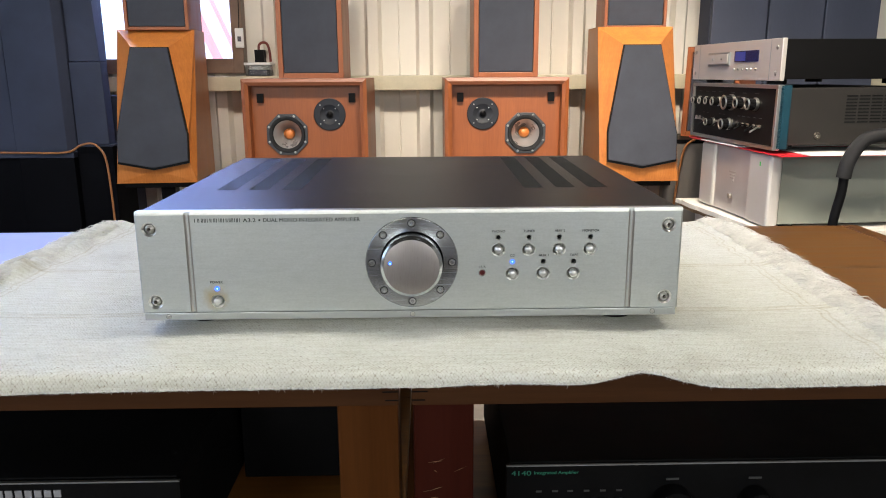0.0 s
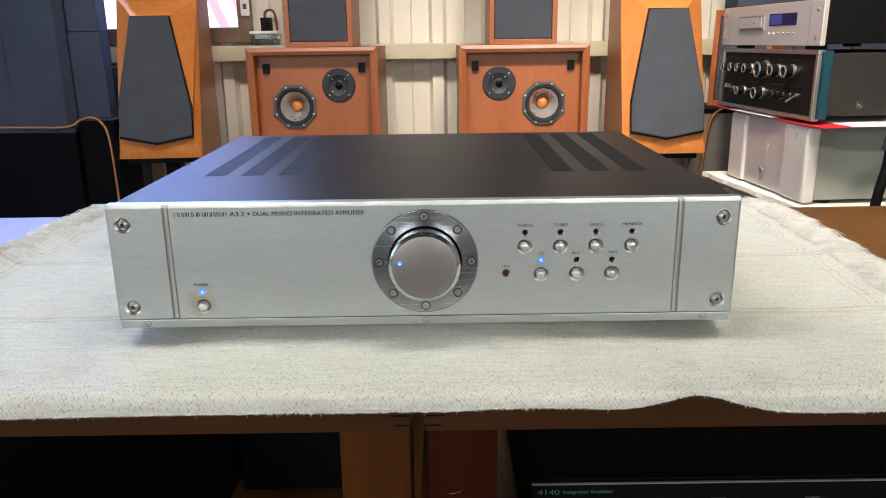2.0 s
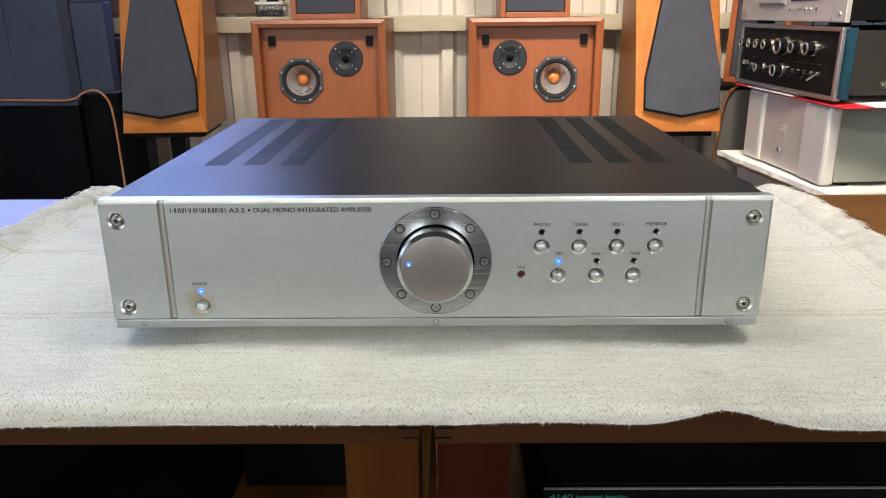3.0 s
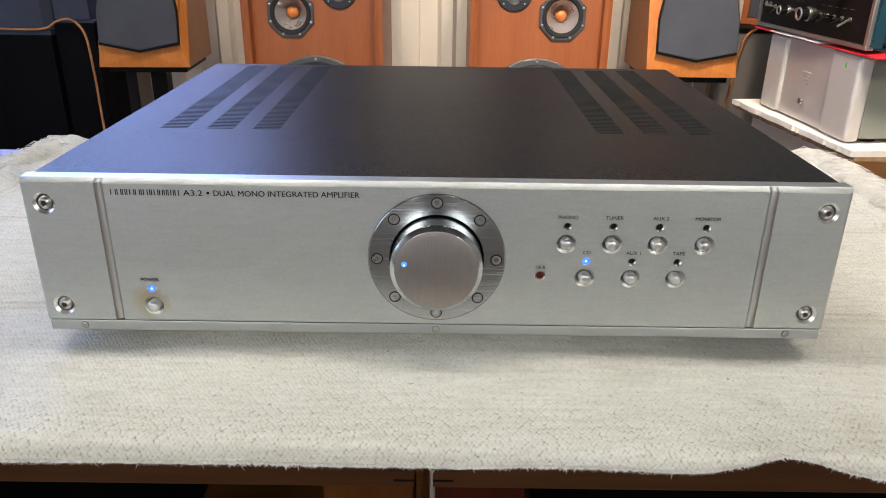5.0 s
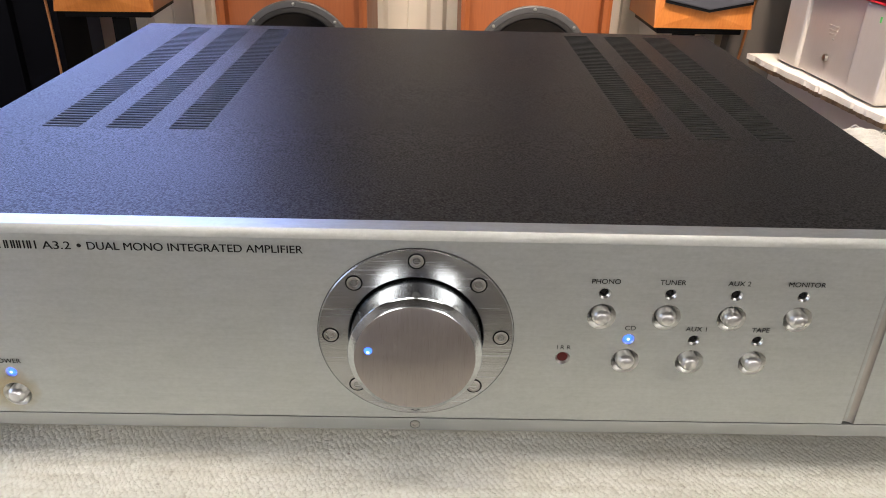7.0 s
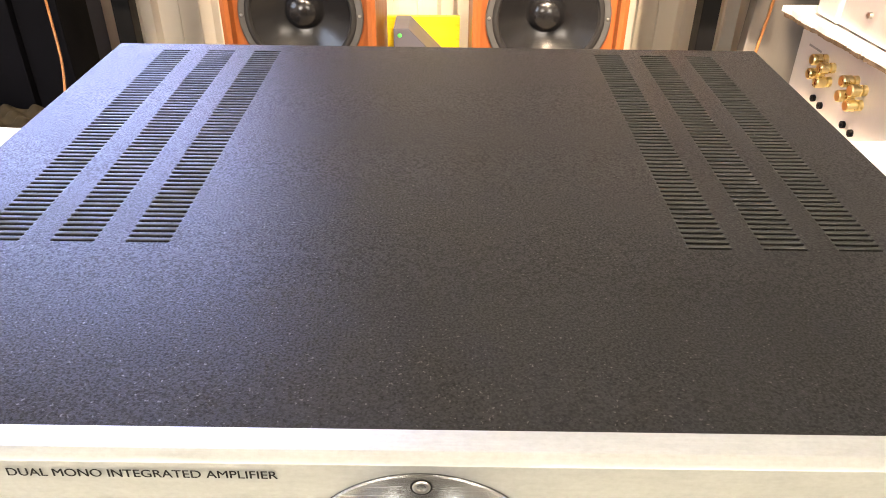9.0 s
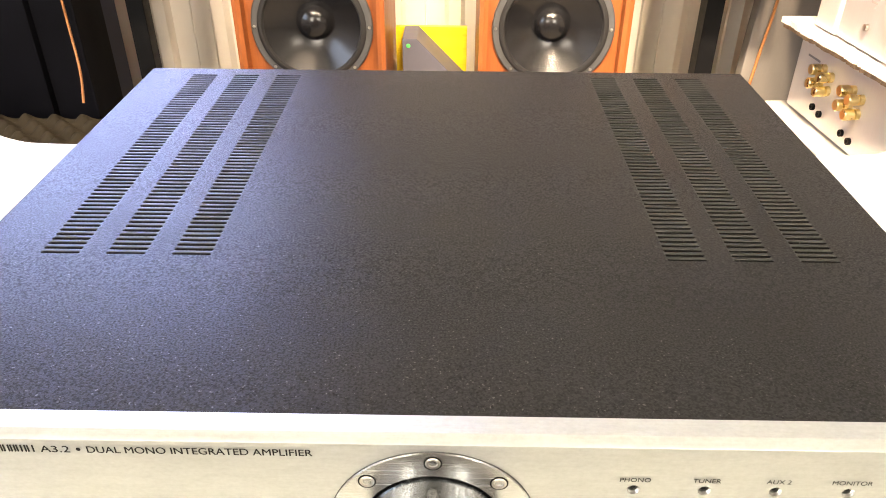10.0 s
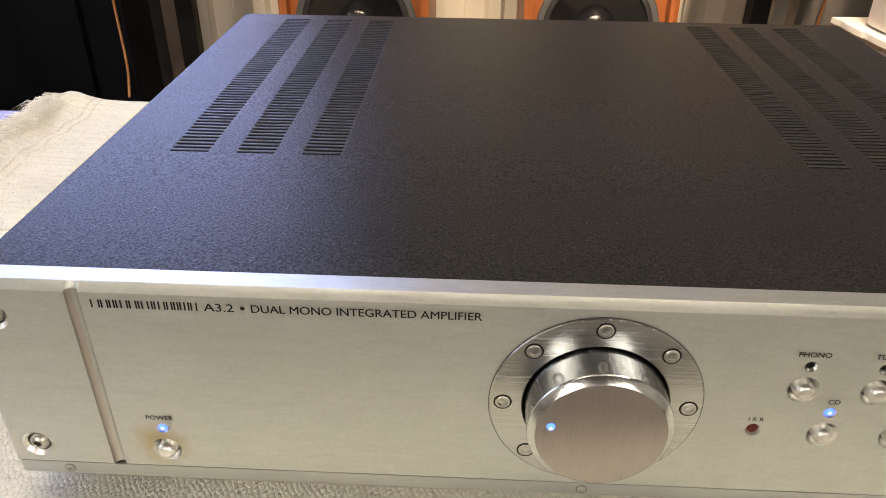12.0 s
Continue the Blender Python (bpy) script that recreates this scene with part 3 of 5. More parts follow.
    for a in ((X0 + f, X1 - 0.008, Z0 - 0.03, Z0 + 0.018), (X0 + f, X1 - 0.008, Z1 - 0.02, Z1 + 0.03)):
        box(a[0], a[1], ROOM_B - 0.045, ROOM_B + 0.045, a[2], a[3], 0.004, bm=bm)
    part("window_frame", bm, "frame_brown", w)
    part("mullion", box(-1.31, -1.27, ROOM_B - 0.03, ROOM_B + 0.03, Z0 + 0.018, Z1 - 0.02, 0.003), "frame_brown", w)
    for a, b in ((X0 + f, -1.31), (-1.27, X1 - 0.008)):
        p = part("pane", box(a, b, ROOM_B + 0.004, ROOM_B + 0.009, Z0 + 0.018, Z1 - 0.02), "glass", w)
        p.visible_shadow = False
    w2 = thing("window_2", pose(0, 0, 0), "white framed side window giving daylight", "window", kind="structure")
    bm = bmesh.new()
    for y0, y1, z0, z1 in ((-0.95, -0.89, 0.9, 2.1), (0.79, 0.85, 0.9, 2.1), (-0.89, 0.79, 0.9, 0.96), (-0.89, 0.79, 2.04, 2.1), (-0.08, -0.02, 0.96, 2.04)):
        box(ROOM_L - 0.09, ROOM_L - 0.03, y0, y1, z0, z1, 0.003, bm=bm)
    part("window_frame", bm, "white_enamel", w2)
    for a, b in ((-0.89, -0.08), (-0.02, 0.79)):
        p = part("pane", box(ROOM_L - 0.064, ROOM_L - 0.058, a, b, 0.96, 2.04), "glass", w2)
        p.visible_shadow = False
    # what lies outside: hoarding, stripes and sky panel glow instead of being daylit
    solo("ground", box(-60, 60, -60, 60, -0.25, -0.15), "plaster", "pale paved ground outside the building", "ground", kind="structure")
    solo("backdrop", box(-5.5, 1.5, 3.6, 3.62, -0.1, 1.85), "outdoor_white", "self-lit white hoarding panel outside the window", "backdrop", kind="structure")
    solo("backdrop", box(-5.5, 1.5, 3.64, 3.66, 1.86, 4.2), "outdoor_sky", "bright blue-white sky outside the window", "backdrop", kind="structure")
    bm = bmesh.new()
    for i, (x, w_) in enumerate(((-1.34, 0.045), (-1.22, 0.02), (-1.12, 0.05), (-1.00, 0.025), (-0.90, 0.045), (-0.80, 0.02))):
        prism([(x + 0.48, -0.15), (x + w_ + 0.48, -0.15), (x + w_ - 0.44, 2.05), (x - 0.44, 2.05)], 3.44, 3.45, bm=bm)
    solo("banner", bm, "outdoor_red", "self-lit red diagonal stripes on the white hoarding outside", "banner")


def ceiling_lights():
    lamp = thing("ceiling_light", pose(-0.62, 0.12, ROOM_H), "white fluorescent ceiling light with a warm diffuser", "ceiling light", "ceiling lights")
    part("frame", box(-0.46, 0.46, -0.12, 0.12, -0.05, 0.0, 0.004), "white_enamel", lamp)
    part("diffuser", box(-0.44, 0.44, -0.10, 0.10, -0.075, -0.052, 0.006), "lamp", lamp)
    copy_thing(lamp, pose(0.62, 0.12, ROOM_H))


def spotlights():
    """Unseen ceiling spots, added to brighten the loudspeakers, the sheet-metal wall and the stack."""
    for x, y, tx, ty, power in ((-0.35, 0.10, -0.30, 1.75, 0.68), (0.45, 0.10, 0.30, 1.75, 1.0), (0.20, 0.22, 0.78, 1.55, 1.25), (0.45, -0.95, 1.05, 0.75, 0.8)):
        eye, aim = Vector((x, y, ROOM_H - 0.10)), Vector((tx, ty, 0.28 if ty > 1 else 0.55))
        t = thing("ceiling_spotlight", Matrix.Translation(eye), "unseen white ceiling spotlight added to brighten the loudspeakers and stack", "spotlight", "ceiling spotlights")
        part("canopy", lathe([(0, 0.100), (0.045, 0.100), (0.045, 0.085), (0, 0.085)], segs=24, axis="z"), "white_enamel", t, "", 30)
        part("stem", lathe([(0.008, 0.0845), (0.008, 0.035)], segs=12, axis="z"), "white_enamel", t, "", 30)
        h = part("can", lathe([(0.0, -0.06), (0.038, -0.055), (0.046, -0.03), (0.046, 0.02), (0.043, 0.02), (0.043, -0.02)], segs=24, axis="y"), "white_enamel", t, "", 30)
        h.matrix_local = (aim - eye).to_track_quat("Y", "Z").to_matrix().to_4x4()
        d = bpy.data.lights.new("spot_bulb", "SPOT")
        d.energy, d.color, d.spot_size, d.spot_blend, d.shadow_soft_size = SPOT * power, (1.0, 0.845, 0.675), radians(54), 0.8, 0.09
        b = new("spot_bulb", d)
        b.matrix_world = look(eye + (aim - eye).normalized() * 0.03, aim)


room()
ceiling_lights()
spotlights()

# ---- the amplifier on the cloth ----
CLOTH = 0.685
TOP = 0.681
AMP_X = -0.011
W, H0, H1 = 0.2180, 0.0182, 0.1009
KNOB_X, KNOB_Z = 0.0006, 0.0583
BUTTONS = [("PHONO", 0.0700, 0.0680), ("TUNER", 0.0945, 0.0680), ("AUX 2", 0.1190, 0.0680), ("MONITOR", 0.1440, 0.0680),
           ("CD", 0.0815, 0.0480), ("AUX 1", 0.1065, 0.0480), ("TAPE", 0.1310, 0.0480)]


def amplifier():
    amp = thing("integrated_amplifier", pose(AMP_X, 0, CLOTH), "silver integrated amplifier with black vented lid on woven cotton cloth", "amplifier")
    # fascia: columns across, rows up the front, over the chamfer and onto the top
    cols = [(-W, 0.0022), (-W + 0.0006, 0.0009), (-W + 0.002, 0.0)]
    cols += [(-0.1764 - 0.0024 * math.cos(math.pi * k / 10), 0.0022 * math.sin(math.pi * k / 10)) for k in range(11)]
    half = len(cols)
    cols += [(x, 0.0) for x in (-0.12, -0.06, 0.0, 0.06, 0.12)]
    cols += [(-x, d) for x, d in reversed(cols[:half])]
    rows = [(H0, 0.0006), (H0 + 0.0006, 0.0), (0.0983, 0.0), (0.0985, 0.00015), (0.1007, 0.0029), (H1, 0.0032), (H1, 0.0060), (H1, 0.0111)]
    bm = bmesh.new()
    grid = [[bm.verts.new((x, max(y, d), z)) for z, y in rows] for x, d in cols]
    back = [[bm.verts.new((x, 0.0122, z)) for z in (H0, H1 - 0.003)] for x, _ in cols]
    for i in range(len(cols) - 1):
        for j in range(len(rows) - 1):
            bm.faces.new((grid[i][j], grid[i + 1][j], grid[i + 1][j + 1], grid[i][j + 1]))
        bm.faces.new((back[i][0], back[i][1], back[i + 1][1], back[i + 1][0]))
        bm.faces.new((grid[i][-1], grid[i + 1][-1], back[i + 1][1], back[i][1]))
        bm.faces.new((grid[i][0], back[i][0], back[i + 1][0], grid[i + 1][0]))
    for i in (0, len(cols) - 1):
        bm.faces.new([*grid[i], back[i][1], back[i][0]])
    cut = bmesh.new()
    for x in (-0.2065, 0.2065):
        for z in (0.0275, 0.0873):
            lathe([(0, 0.004), (0.0044, 0.004), (0.0044, 0.0012), (0.0064, -0.0003), (0.0064, -0.002), (0, -0.002)], x, z, 40, bm=cut)
    for x, z in [(b[1], b[2]) for b in BUTTONS] + [(-0.1565, 0.0275)]:
        lathe([(0, 0.0065), (0.0039, 0.0065), (0.0039, 0.0026), (0.0056, -0.0002), (0.0056, -0.002), (0, -0.002)], x, z, 40, bm=cut)
    for x, z in [(b[1], b[2] + 0.0100) for b in BUTTONS] + [(-0.1565, 0.0380)]:
        lathe([(0, 0.004), (0.0016, 0.004), (0.0016, 0.0010), (0.0023, -0.0001), (0.0023, -0.002), (0, -0.002)], x, z, 24, bm=cut)
    lathe([(0, 0.004), (0.0021, 0.004), (0.0021, 0.0011), (0.0029, -0.0001), (0.0029, -0.002), (0, -0.002)], 0.0572, 0.0490, 24, bm=cut)
    lathe([(0, 0.009), (0.0261, 0.009), (0.0261, -0.002), (0, -0.002)], KNOB_X, KNOB_Z, 64, bm=cut)
    bm = carve(bm, cut)
    wells = [(x, z, 0.0066) for x in (-0.2065, 0.2065) for z in (0.0275, 0.0873)] + [(b[1], b[2], 0.0057) for b in BUTTONS] + [(-0.1565, 0.0275, 0.0057)]
    wells += [(b[1], b[2] + 0.0100, 0.0024) for b in BUTTONS] + [(-0.1565, 0.0380, 0.0024), (0.0572, 0.0490, 0.0030)]
    bm.normal_update()
    for f in bm.faces:
        c = f.calc_center_median()
        if abs(f.normal.y) < 0.97 and c.y < 0.008 and c.z < 0.0984:
            if any((c.x - wx) ** 2 + (c.z - wz) ** 2 < wr * wr for wx, wz, wr in wells):
                f.material_index = 1
            elif abs(abs(c.x) - 0.1764) < 0.0025:
                f.material_index = 2
    fascia = part("fascia", bm, "alu", amp, "satin brushed aluminium fascia", 20)
    fascia.data.materials.append(MAT["well"])
    fascia.data.materials.append(MAT["groove"])

    for x in (-0.2065, 0.2065):
        for z in (0.0275, 0.0873):
            bm = lathe([(0.0013, 0.0022), (0.0013, 0.0003), (0.0016, 0.0), (0.0026, 0.0004), (0.0035, 0.0012), (0.0041, 0.0026), (0.0042, 0.0042)], x, z, 28, cy=-0.0004)
            s = part("corner_screw", bm, "steel", fascia, "domed steel socket screw", 30)
            part("screw_socket", lathe([(0.0013, 0.0018), (0, 0.0018)], x, z, 6), "socket", s)
    # bottom trim strip with its three small screws
    trim = part("bottom_trim", box(-0.2165, 0.2165, 0.0006, 0.012, 0.0116, 0.0177, 0.0005), "alu_trim", amp)
    for x in (-0.1972, 0.0005, 0.1975):
        bm = lathe([(0, -0.0001), (0.0006, -0.0001), (0.0009, -0.0006), (0.0016, -0.0004), (0.0019, 0.0004)], x, 0.0148, 16, cy=0.0006)
        part("trim_screw", bm, "steel", trim, "", 30)
        # flat dark ring paints the shade round the trim screw
        part("screw_well", lathe([(0.0019, -0.0001), (0.0021, -0.0001)], x, 0.0148, 20, cy=0.0005), "dark_hole", trim)
    # near-black strip put into the seam in place of its shade
    part("shadow_gap", box(-0.2163, 0.2163, 0.0032, 0.0115, 0.0172, 0.0186), "dark_hole", amp)
    # volume control, the ring let into the fascia
    R = 0.0369
    bm = lathe([(0.0253, 0.006), (0.0253, -0.0002), (0.0257, -0.0008), (0.0365, -0.0008), (R, -0.0004), (R + 0.0001, 0.0004)], KNOB_X, KNOB_Z, 128)
    flange = part("volume_flange", bm, "flange", amp, "polished ring round the volume knob", 20)
    # dark hairline ring painted for the shade round the flange
    part("ring_gap", lathe([(R + 0.00012, -0.00015), (R + 0.00032, -0.00015)], KNOB_X, KNOB_Z, 128), "dark_hole", flange)
    for i in range(8):
        a = math.pi / 4 * i
        cx, cz = KNOB_X + 0.0322 * math.cos(a), KNOB_Z + 0.0322 * math.sin(a)
        # flat dark ring paints the shade round each flange screw
        part("screw_well", lathe([(0.0026, -0.00092), (0.0032, -0.00092)], cx, cz, 28), "dark_hole", flange)
        bm = lathe([(0.0015, 0.0004), (0.0015, -0.0011), (0.0016, -0.0013), (0.0023, -0.0013), (0.0026, -0.0011), (0.0027, -0.0005)], cx, cz, 28)
        sc = part("flange_screw", bm, "steel", flange, "steel socket screw", 30)
        part("screw_socket", lathe([(0.0015, -0.0008), (0.0012, -0.0003), (0, -0.0002)], cx, cz, 6), "socket", sc)
    part("knob_well", lathe([(0, 0.0085), (0.0252, 0.0085), (0.0252, 0.001)], KNOB_X, KNOB_Z, 64), "dark_hole", amp)
    kr, kf = 0.0245, 0.0157
    knob = part("volume_knob", lathe([(kr, 0.008), (kr, 0.0024 - kf), (kr - 0.0002, 0.0020 - kf), (kr - 0.0022, 0.0003 - kf), (kr - 0.0026, 0.0001 - kf)], KNOB_X, KNOB_Z, 128), "polish", amp, "machined aluminium volume knob", 20)
    part("knob_face", lathe([(kr - 0.0026, 0.0001 - kf), (kr - 0.003, -kf), (0, -kf)], KNOB_X, KNOB_Z, 96), "alu_knob", knob, "brushed knob face with fine scratches", 20)
    led = part("knob_led", lathe([(0.0015, 0.0001 - kf), (0.0013, -0.0004 - kf), (0.0007, -0.0007 - kf), (0, -0.0008 - kf)], KNOB_X - 0.0168, KNOB_Z + 0.0034, 16), "led_core", knob, "lit blue indicator", 60)
    part("led_die", lathe([(0.0006, -0.00076 - kf), (0, -0.00092 - kf)], KNOB_X - 0.0168, KNOB_Z + 0.0032, 12), "led_die", led, "pale glowing centre")

    # push buttons, indicators and their names
    def button(x, z, words, lit, up=0.0143):
        part("push_button", lathe([(0, -0.0023), (0.0020, -0.0022), (0.0024, -0.0020), (0.0033, -0.0010), (0.0035, -0.0006), (0.0035, 0.0060)], x, z, 28), "satin", amp, "bevelled metal push button", 35)
        ind = part("indicator", lathe([(0.00158, 0.0024), (0.0012, 0.0016), (0.0005, 0.0012), (0, 0.0011)] if not lit else [(0.00158, 0.0012), (0.0013, 0.0005), (0.0006, 0.0001), (0, 0.0)], x, z + 0.0100 + (0.0005 if up > 0.015 else 0), 16), "led_blue" if lit else "dark_hole", amp, "lit blue indicator" if lit else "unlit indicator", 60)
        if lit:
            part("led_die", lathe([(0.0006, 0.00005), (0, -0.0001)], x, z + 0.0100 + (0.0005 if up > 0.015 else 0), 10), "led_die", ind, "pale glowing centre")
        lettering(words, x, None, z + up, 0.0020, "print_ink", amp, name="button_name")
    for words, x, z in BUTTONS:
        button(x, z, words, words == "CD")
    button(-0.1565, 0.0275, "POWER", True, 0.0151)
    part("infrared_window", lathe([(0.00208, 0.0009), (0.0015, 0.0008), (0, 0.0008)], 0.0572, 0.0490, 20), "red_lens", amp, "dark red receiver window", 60)
    lettering("I R R", 0.0572, None, 0.0532, 0.0018, "print_ink", amp, name="receiver_name")
    lettering("A3.2", -0.1322, -0.1222, 0.0925, 0.0031, "print_ink", amp)
    part("dot", lathe([(0.0008, -0.0003), (0, -0.0003)], -0.1192, 0.0941, 16), "print_ink", amp)
    lettering("DUAL MONO INTEGRATED AMPLIFIER", -0.1163, -0.0400, 0.0925, 0.0031, "print_ink", amp)
    x = -0.1703
    for widths in ((30, 24, 18, 10, 26, 26, 16), (18, 9, 24, 20, 16, 9, 18, 22)):
        for wd in widths:
            w = wd * 0.000097
            part("maker_bar", box(x, x + 0.00040, -0.0003, 0.0002, 0.0925, 0.0956), "print_ink", amp)
            if wd > 12:
                part("maker_bar", box(x + w - 0.00040, x + w, -0.0003, 0.0002, 0.0925, 0.0956), "print_ink", amp)
            x += w + 0.00050
        x += 0.0011

    # lid: top plate with six columns of slots, folded sides
    L, T = 0.2168, 0.1004
    y0, y1 = 0.0113, 0.3580
    sy0, pitch, slot, count = 0.1097, 0.00397, 0.0017, 60
    vent = []
    for s in (-1, 1):
        for k in range(3):
            c = s * (0.1130 + 0.0303 * k)
            vent.append((c - 0.0092, c + 0.0092))
    vent.sort()
    BAR = [(0.0, 0.00026), (0.12, 0.00010), (0.30, 0.00002), (0.70, 0.00002), (0.88, 0.00010), (1.0, 0.00026)]
    bar_faces = set()
    verts, faces = [], []

    def quad(*p):
        i = len(verts)
        verts.extend(p)
        faces.append((i, i + 1, i + 2, i + 3))

    def flat(xa, xb, ya, yb, z=T):
        quad((xa, ya, z), (xb, ya, z), (xb, yb, z), (xa, yb, z))
    send = sy0 + pitch * (count - 1) + slot
    flat(-L + 0.0015, L - 0.0015, y0, sy0)
    flat(-L + 0.0015, L - 0.0015, send, y1)
    edge = -L + 0.0015
    for a, b in vent + [(L - 0.0015, 0)]:
        flat(edge, a, sy0, send)
        edge = b
    for a, b in vent:
        c = 0.0009
        for k in range(count):
            ya = sy0 + pitch * k
            yb = ya + slot
            if k < count - 1:
                # bars between the slots, slightly rounded by the punching
                wb = pitch - slot
                across = ((a, 0.0), (a + c, 1.0), (b - c, 1.0), (b, 0.0))
                for (f0, h0), (f1, h1) in zip(BAR, BAR[1:]):
                    for (xa, ka), (xb, kb) in zip(across, across[1:]):
                        bar_faces.add(len(faces))
                        quad((xa, yb + wb * f0, T - h0 * ka), (xb, yb + wb * f0, T - h0 * kb), (xb, yb + wb * f1, T - h1 * kb), (xa, yb + wb * f1, T - h1 * ka))
            dip0, dip1 = (0.0 if k == 0 else BAR[0][1]), (0.0 if k == count - 1 else BAR[0][1])
            ring = [(a + c, ya, dip0), (b - c, ya, dip0), (b, ya + slot / 2, 0.0), (b - c, yb, dip1), (a + c, yb, dip1), (a, ya + slot / 2, 0.0)]
            for (px, py, pd), (qx, qy, qd) in zip(ring, ring[1:] + ring[:1]):
                quad((px, py, T - pd), (qx, qy, T - qd), (qx, qy, T - 0.0016), (px, py, T - 0.0016))
            for ex, sx in ((a, c), (b, -c)):
                for yy, dip in ((ya, dip0), (yb, dip1)):
                    i = len(verts)
                    verts.extend([(ex, yy, T), (ex + sx, yy, T - dip), (ex, ya + slot / 2, T)])
                    faces.append((i, i + 1, i + 2))
    prof = [(L - 0.0015, T), (L - 0.0008, T - 0.0003), (L - 0.0003, T - 0.0008), (L, T - 0.0015), (L, 0.014)]
    for s in (-1, 1):
        for (xa, za), (xb, zb) in zip(prof, prof[1:]):
            quad((s * xa, y0, za), (s * xb, y0, zb), (s * xb, y1, zb), (s * xa, y1, za))
    quad((-L, y1, 0.014), (L, y1, 0.014), (L, y1, T - 0.0015), (-L, y1, T - 0.0015))
    quad((-L, y1, T - 0.0015), (L, y1, T - 0.0015), (L - 0.0015, y1, T), (-L + 0.0015, y1, T))
    me = bpy.data.meshes.new("lid")
    me.from_pydata(verts, [], faces)
    me.polygons.foreach_set("material_index", [int(i in bar_faces) for i in range(len(faces))])
    bm = bmesh.new()
    bm.from_mesh(me)
    bmesh.ops.remove_doubles(bm, verts=bm.verts, dist=0.00001)
    bpy.data.meshes.remove(me)
    for v in bm.verts:
        if v.co.z > 0.05:
            v.co.z += 0.0105 * (v.co.y - y0)
    lid = part("lid", bm, "lid", amp, "black textured steel lid with slotted vents")
    lid.data.materials.append(MAT["vent_bar_paint"])
    # near-black block stands in for the unlit inside seen through the slots
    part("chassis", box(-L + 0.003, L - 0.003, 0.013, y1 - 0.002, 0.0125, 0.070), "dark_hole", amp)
    for x in (-0.175, 0.175):
        for y in (0.045, 0.315):
            part("foot", lathe([(0, 0), (0.016, 0), (0.018, 0.002), (0.018, 0.0125), (0, 0.0125)], x, 0, 24, "z", y), "rubber", amp, "", 30)
    return amp


amplifier()


# ---- cloth, tables and what stands under them ----
def cloth():
    base = thing("table_cloth", pose(AMP_X, 0, 0), "off-white coarse woven cotton cloth with fringed ends lying over two tables", "cloth")

    def edge_l(y):
        return -0.430 - 0.006 * math.sin(6.0 * y + 0.4) + 0.004 * noise.noise(Vector((9.4, y * 60, 0))) + 0.012 * noise.noise(Vector((3.1, y * 9, 0))) + 0.03 * max(0, y - 0.30)

    def edge_r(y):
        return 0.395 + 0.022 * math.exp(-((y - 0.36) / 0.18) ** 2) - 0.015 * max(0, 0.05 - y) + 0.008 * noise.noise(Vector((7.7, y * 9, 0))) + 0.006 * noise.noise(Vector((1.7, y * 60, 0)))

    def front(x):
        y = -0.0835 - 0.004 * math.sin(9 * x) - 0.004 * abs(x) / 0.3
        return y

    def hang(x):
        """How far the front hem hangs below the cloth's top; it stands up in one fold."""
        return max(0.0008, 0.0111 - 0.0035 * math.exp(-((x - 0.08) / 0.07) ** 2) - 0.0095 * math.exp(-((x - 0.168) / 0.032) ** 2))

    def hem_y(x):
        lim, rad = hang(x), 0.0075
        turn = min(1.2, math.acos(max(-1.0, 1 - lim / rad)))
        return front(x) + 0.0060 - rad * math.sin(turn) - 0.2 * max(0.0, lim - rad * 0.64) - 0.0003

    nx, ny = 260, 190
    bm = bmesh.new()
    arc, ends = {}, {}
    uv = bm.loops.layers.uv.new("weave")
    uv2 = bm.loops.layers.uv.new("rim")
    g = []
    for i in range(nx + 1):
        col = []
        for j in range(ny + 1):
            v = j / ny
            length = 0.549
            s = v * length
            u = i / nx
            yb = 0.448 + 0.006 * noise.noise(Vector((u * 6, 1.7, 0)))
            yy = yb - s
            x = edge_l(yy) + u * (edge_r(yy) - edge_l(yy))
            f = front(x)
            z = CLOTH + 0.0006 * noise.noise(Vector((x * 14, yy * 14, 0.3))) + 0.0010 * noise.noise(Vector((x * 4, yy * 5, 3.3)))
            wrinkle = 0.0035 * max(0, abs(x) - 0.30) / 0.12 * max(0.0, noise.noise(Vector((x * 9, yy * 7, 5.0))))
            lump = 0.6 + 0.7 * noise.noise(Vector((x * 30, yy * 18, 0))) + 0.3 * noise.noise(Vector((x * 90, yy * 70, 2)))
            z += wrinkle + 0.013 * math.exp(-((x - edge_l(yy) - 0.012) / 0.016) ** 2) * max(0.1, lump) * max(0.15, min(1.0, (yy - 0.02) * 6))
            z += 0.0045 * math.exp(-((edge_r(yy) - x - 0.010) / 0.012) ** 2) * max(0.1, lump)
            # slack pushed up before the feet, and a rolled far corner
            z += 0.0065 * math.exp(-((yy - 0.024) / 0.030) ** 2) / (1 + math.exp((abs(x + 0.01) - 0.150) / 0.012))
            roll = max(0.0, min(1.0, (-0.20 - x) / 0.08))
            z += roll * 0.005 * math.exp(-((s - 0.016) / 0.014) ** 2) * (0.8 + 0.9 * noise.noise(Vector((x * 17, 4.0, 0))))
            # the front hem bends over the table's edge, and stands up in one fold
            over = -(yy - (f + 0.0060))
            if over > 0:
                rad = 0.0075
                limit = max(0.0006, hang(x) + 0.0008 * noise.noise(Vector((x * 30, 0, 0))) + 0.0009 * noise.noise(Vector((x * 260, 0, 0))))
                turn = math.acos(max(0.36, 1 - limit / rad))
                most = rad * turn + max(0.0, limit - rad * 0.64) / 0.95
                over = min(over, most + 0.0002 * (over - most) if over > most else over)
                a = min(over / rad, 1.2)
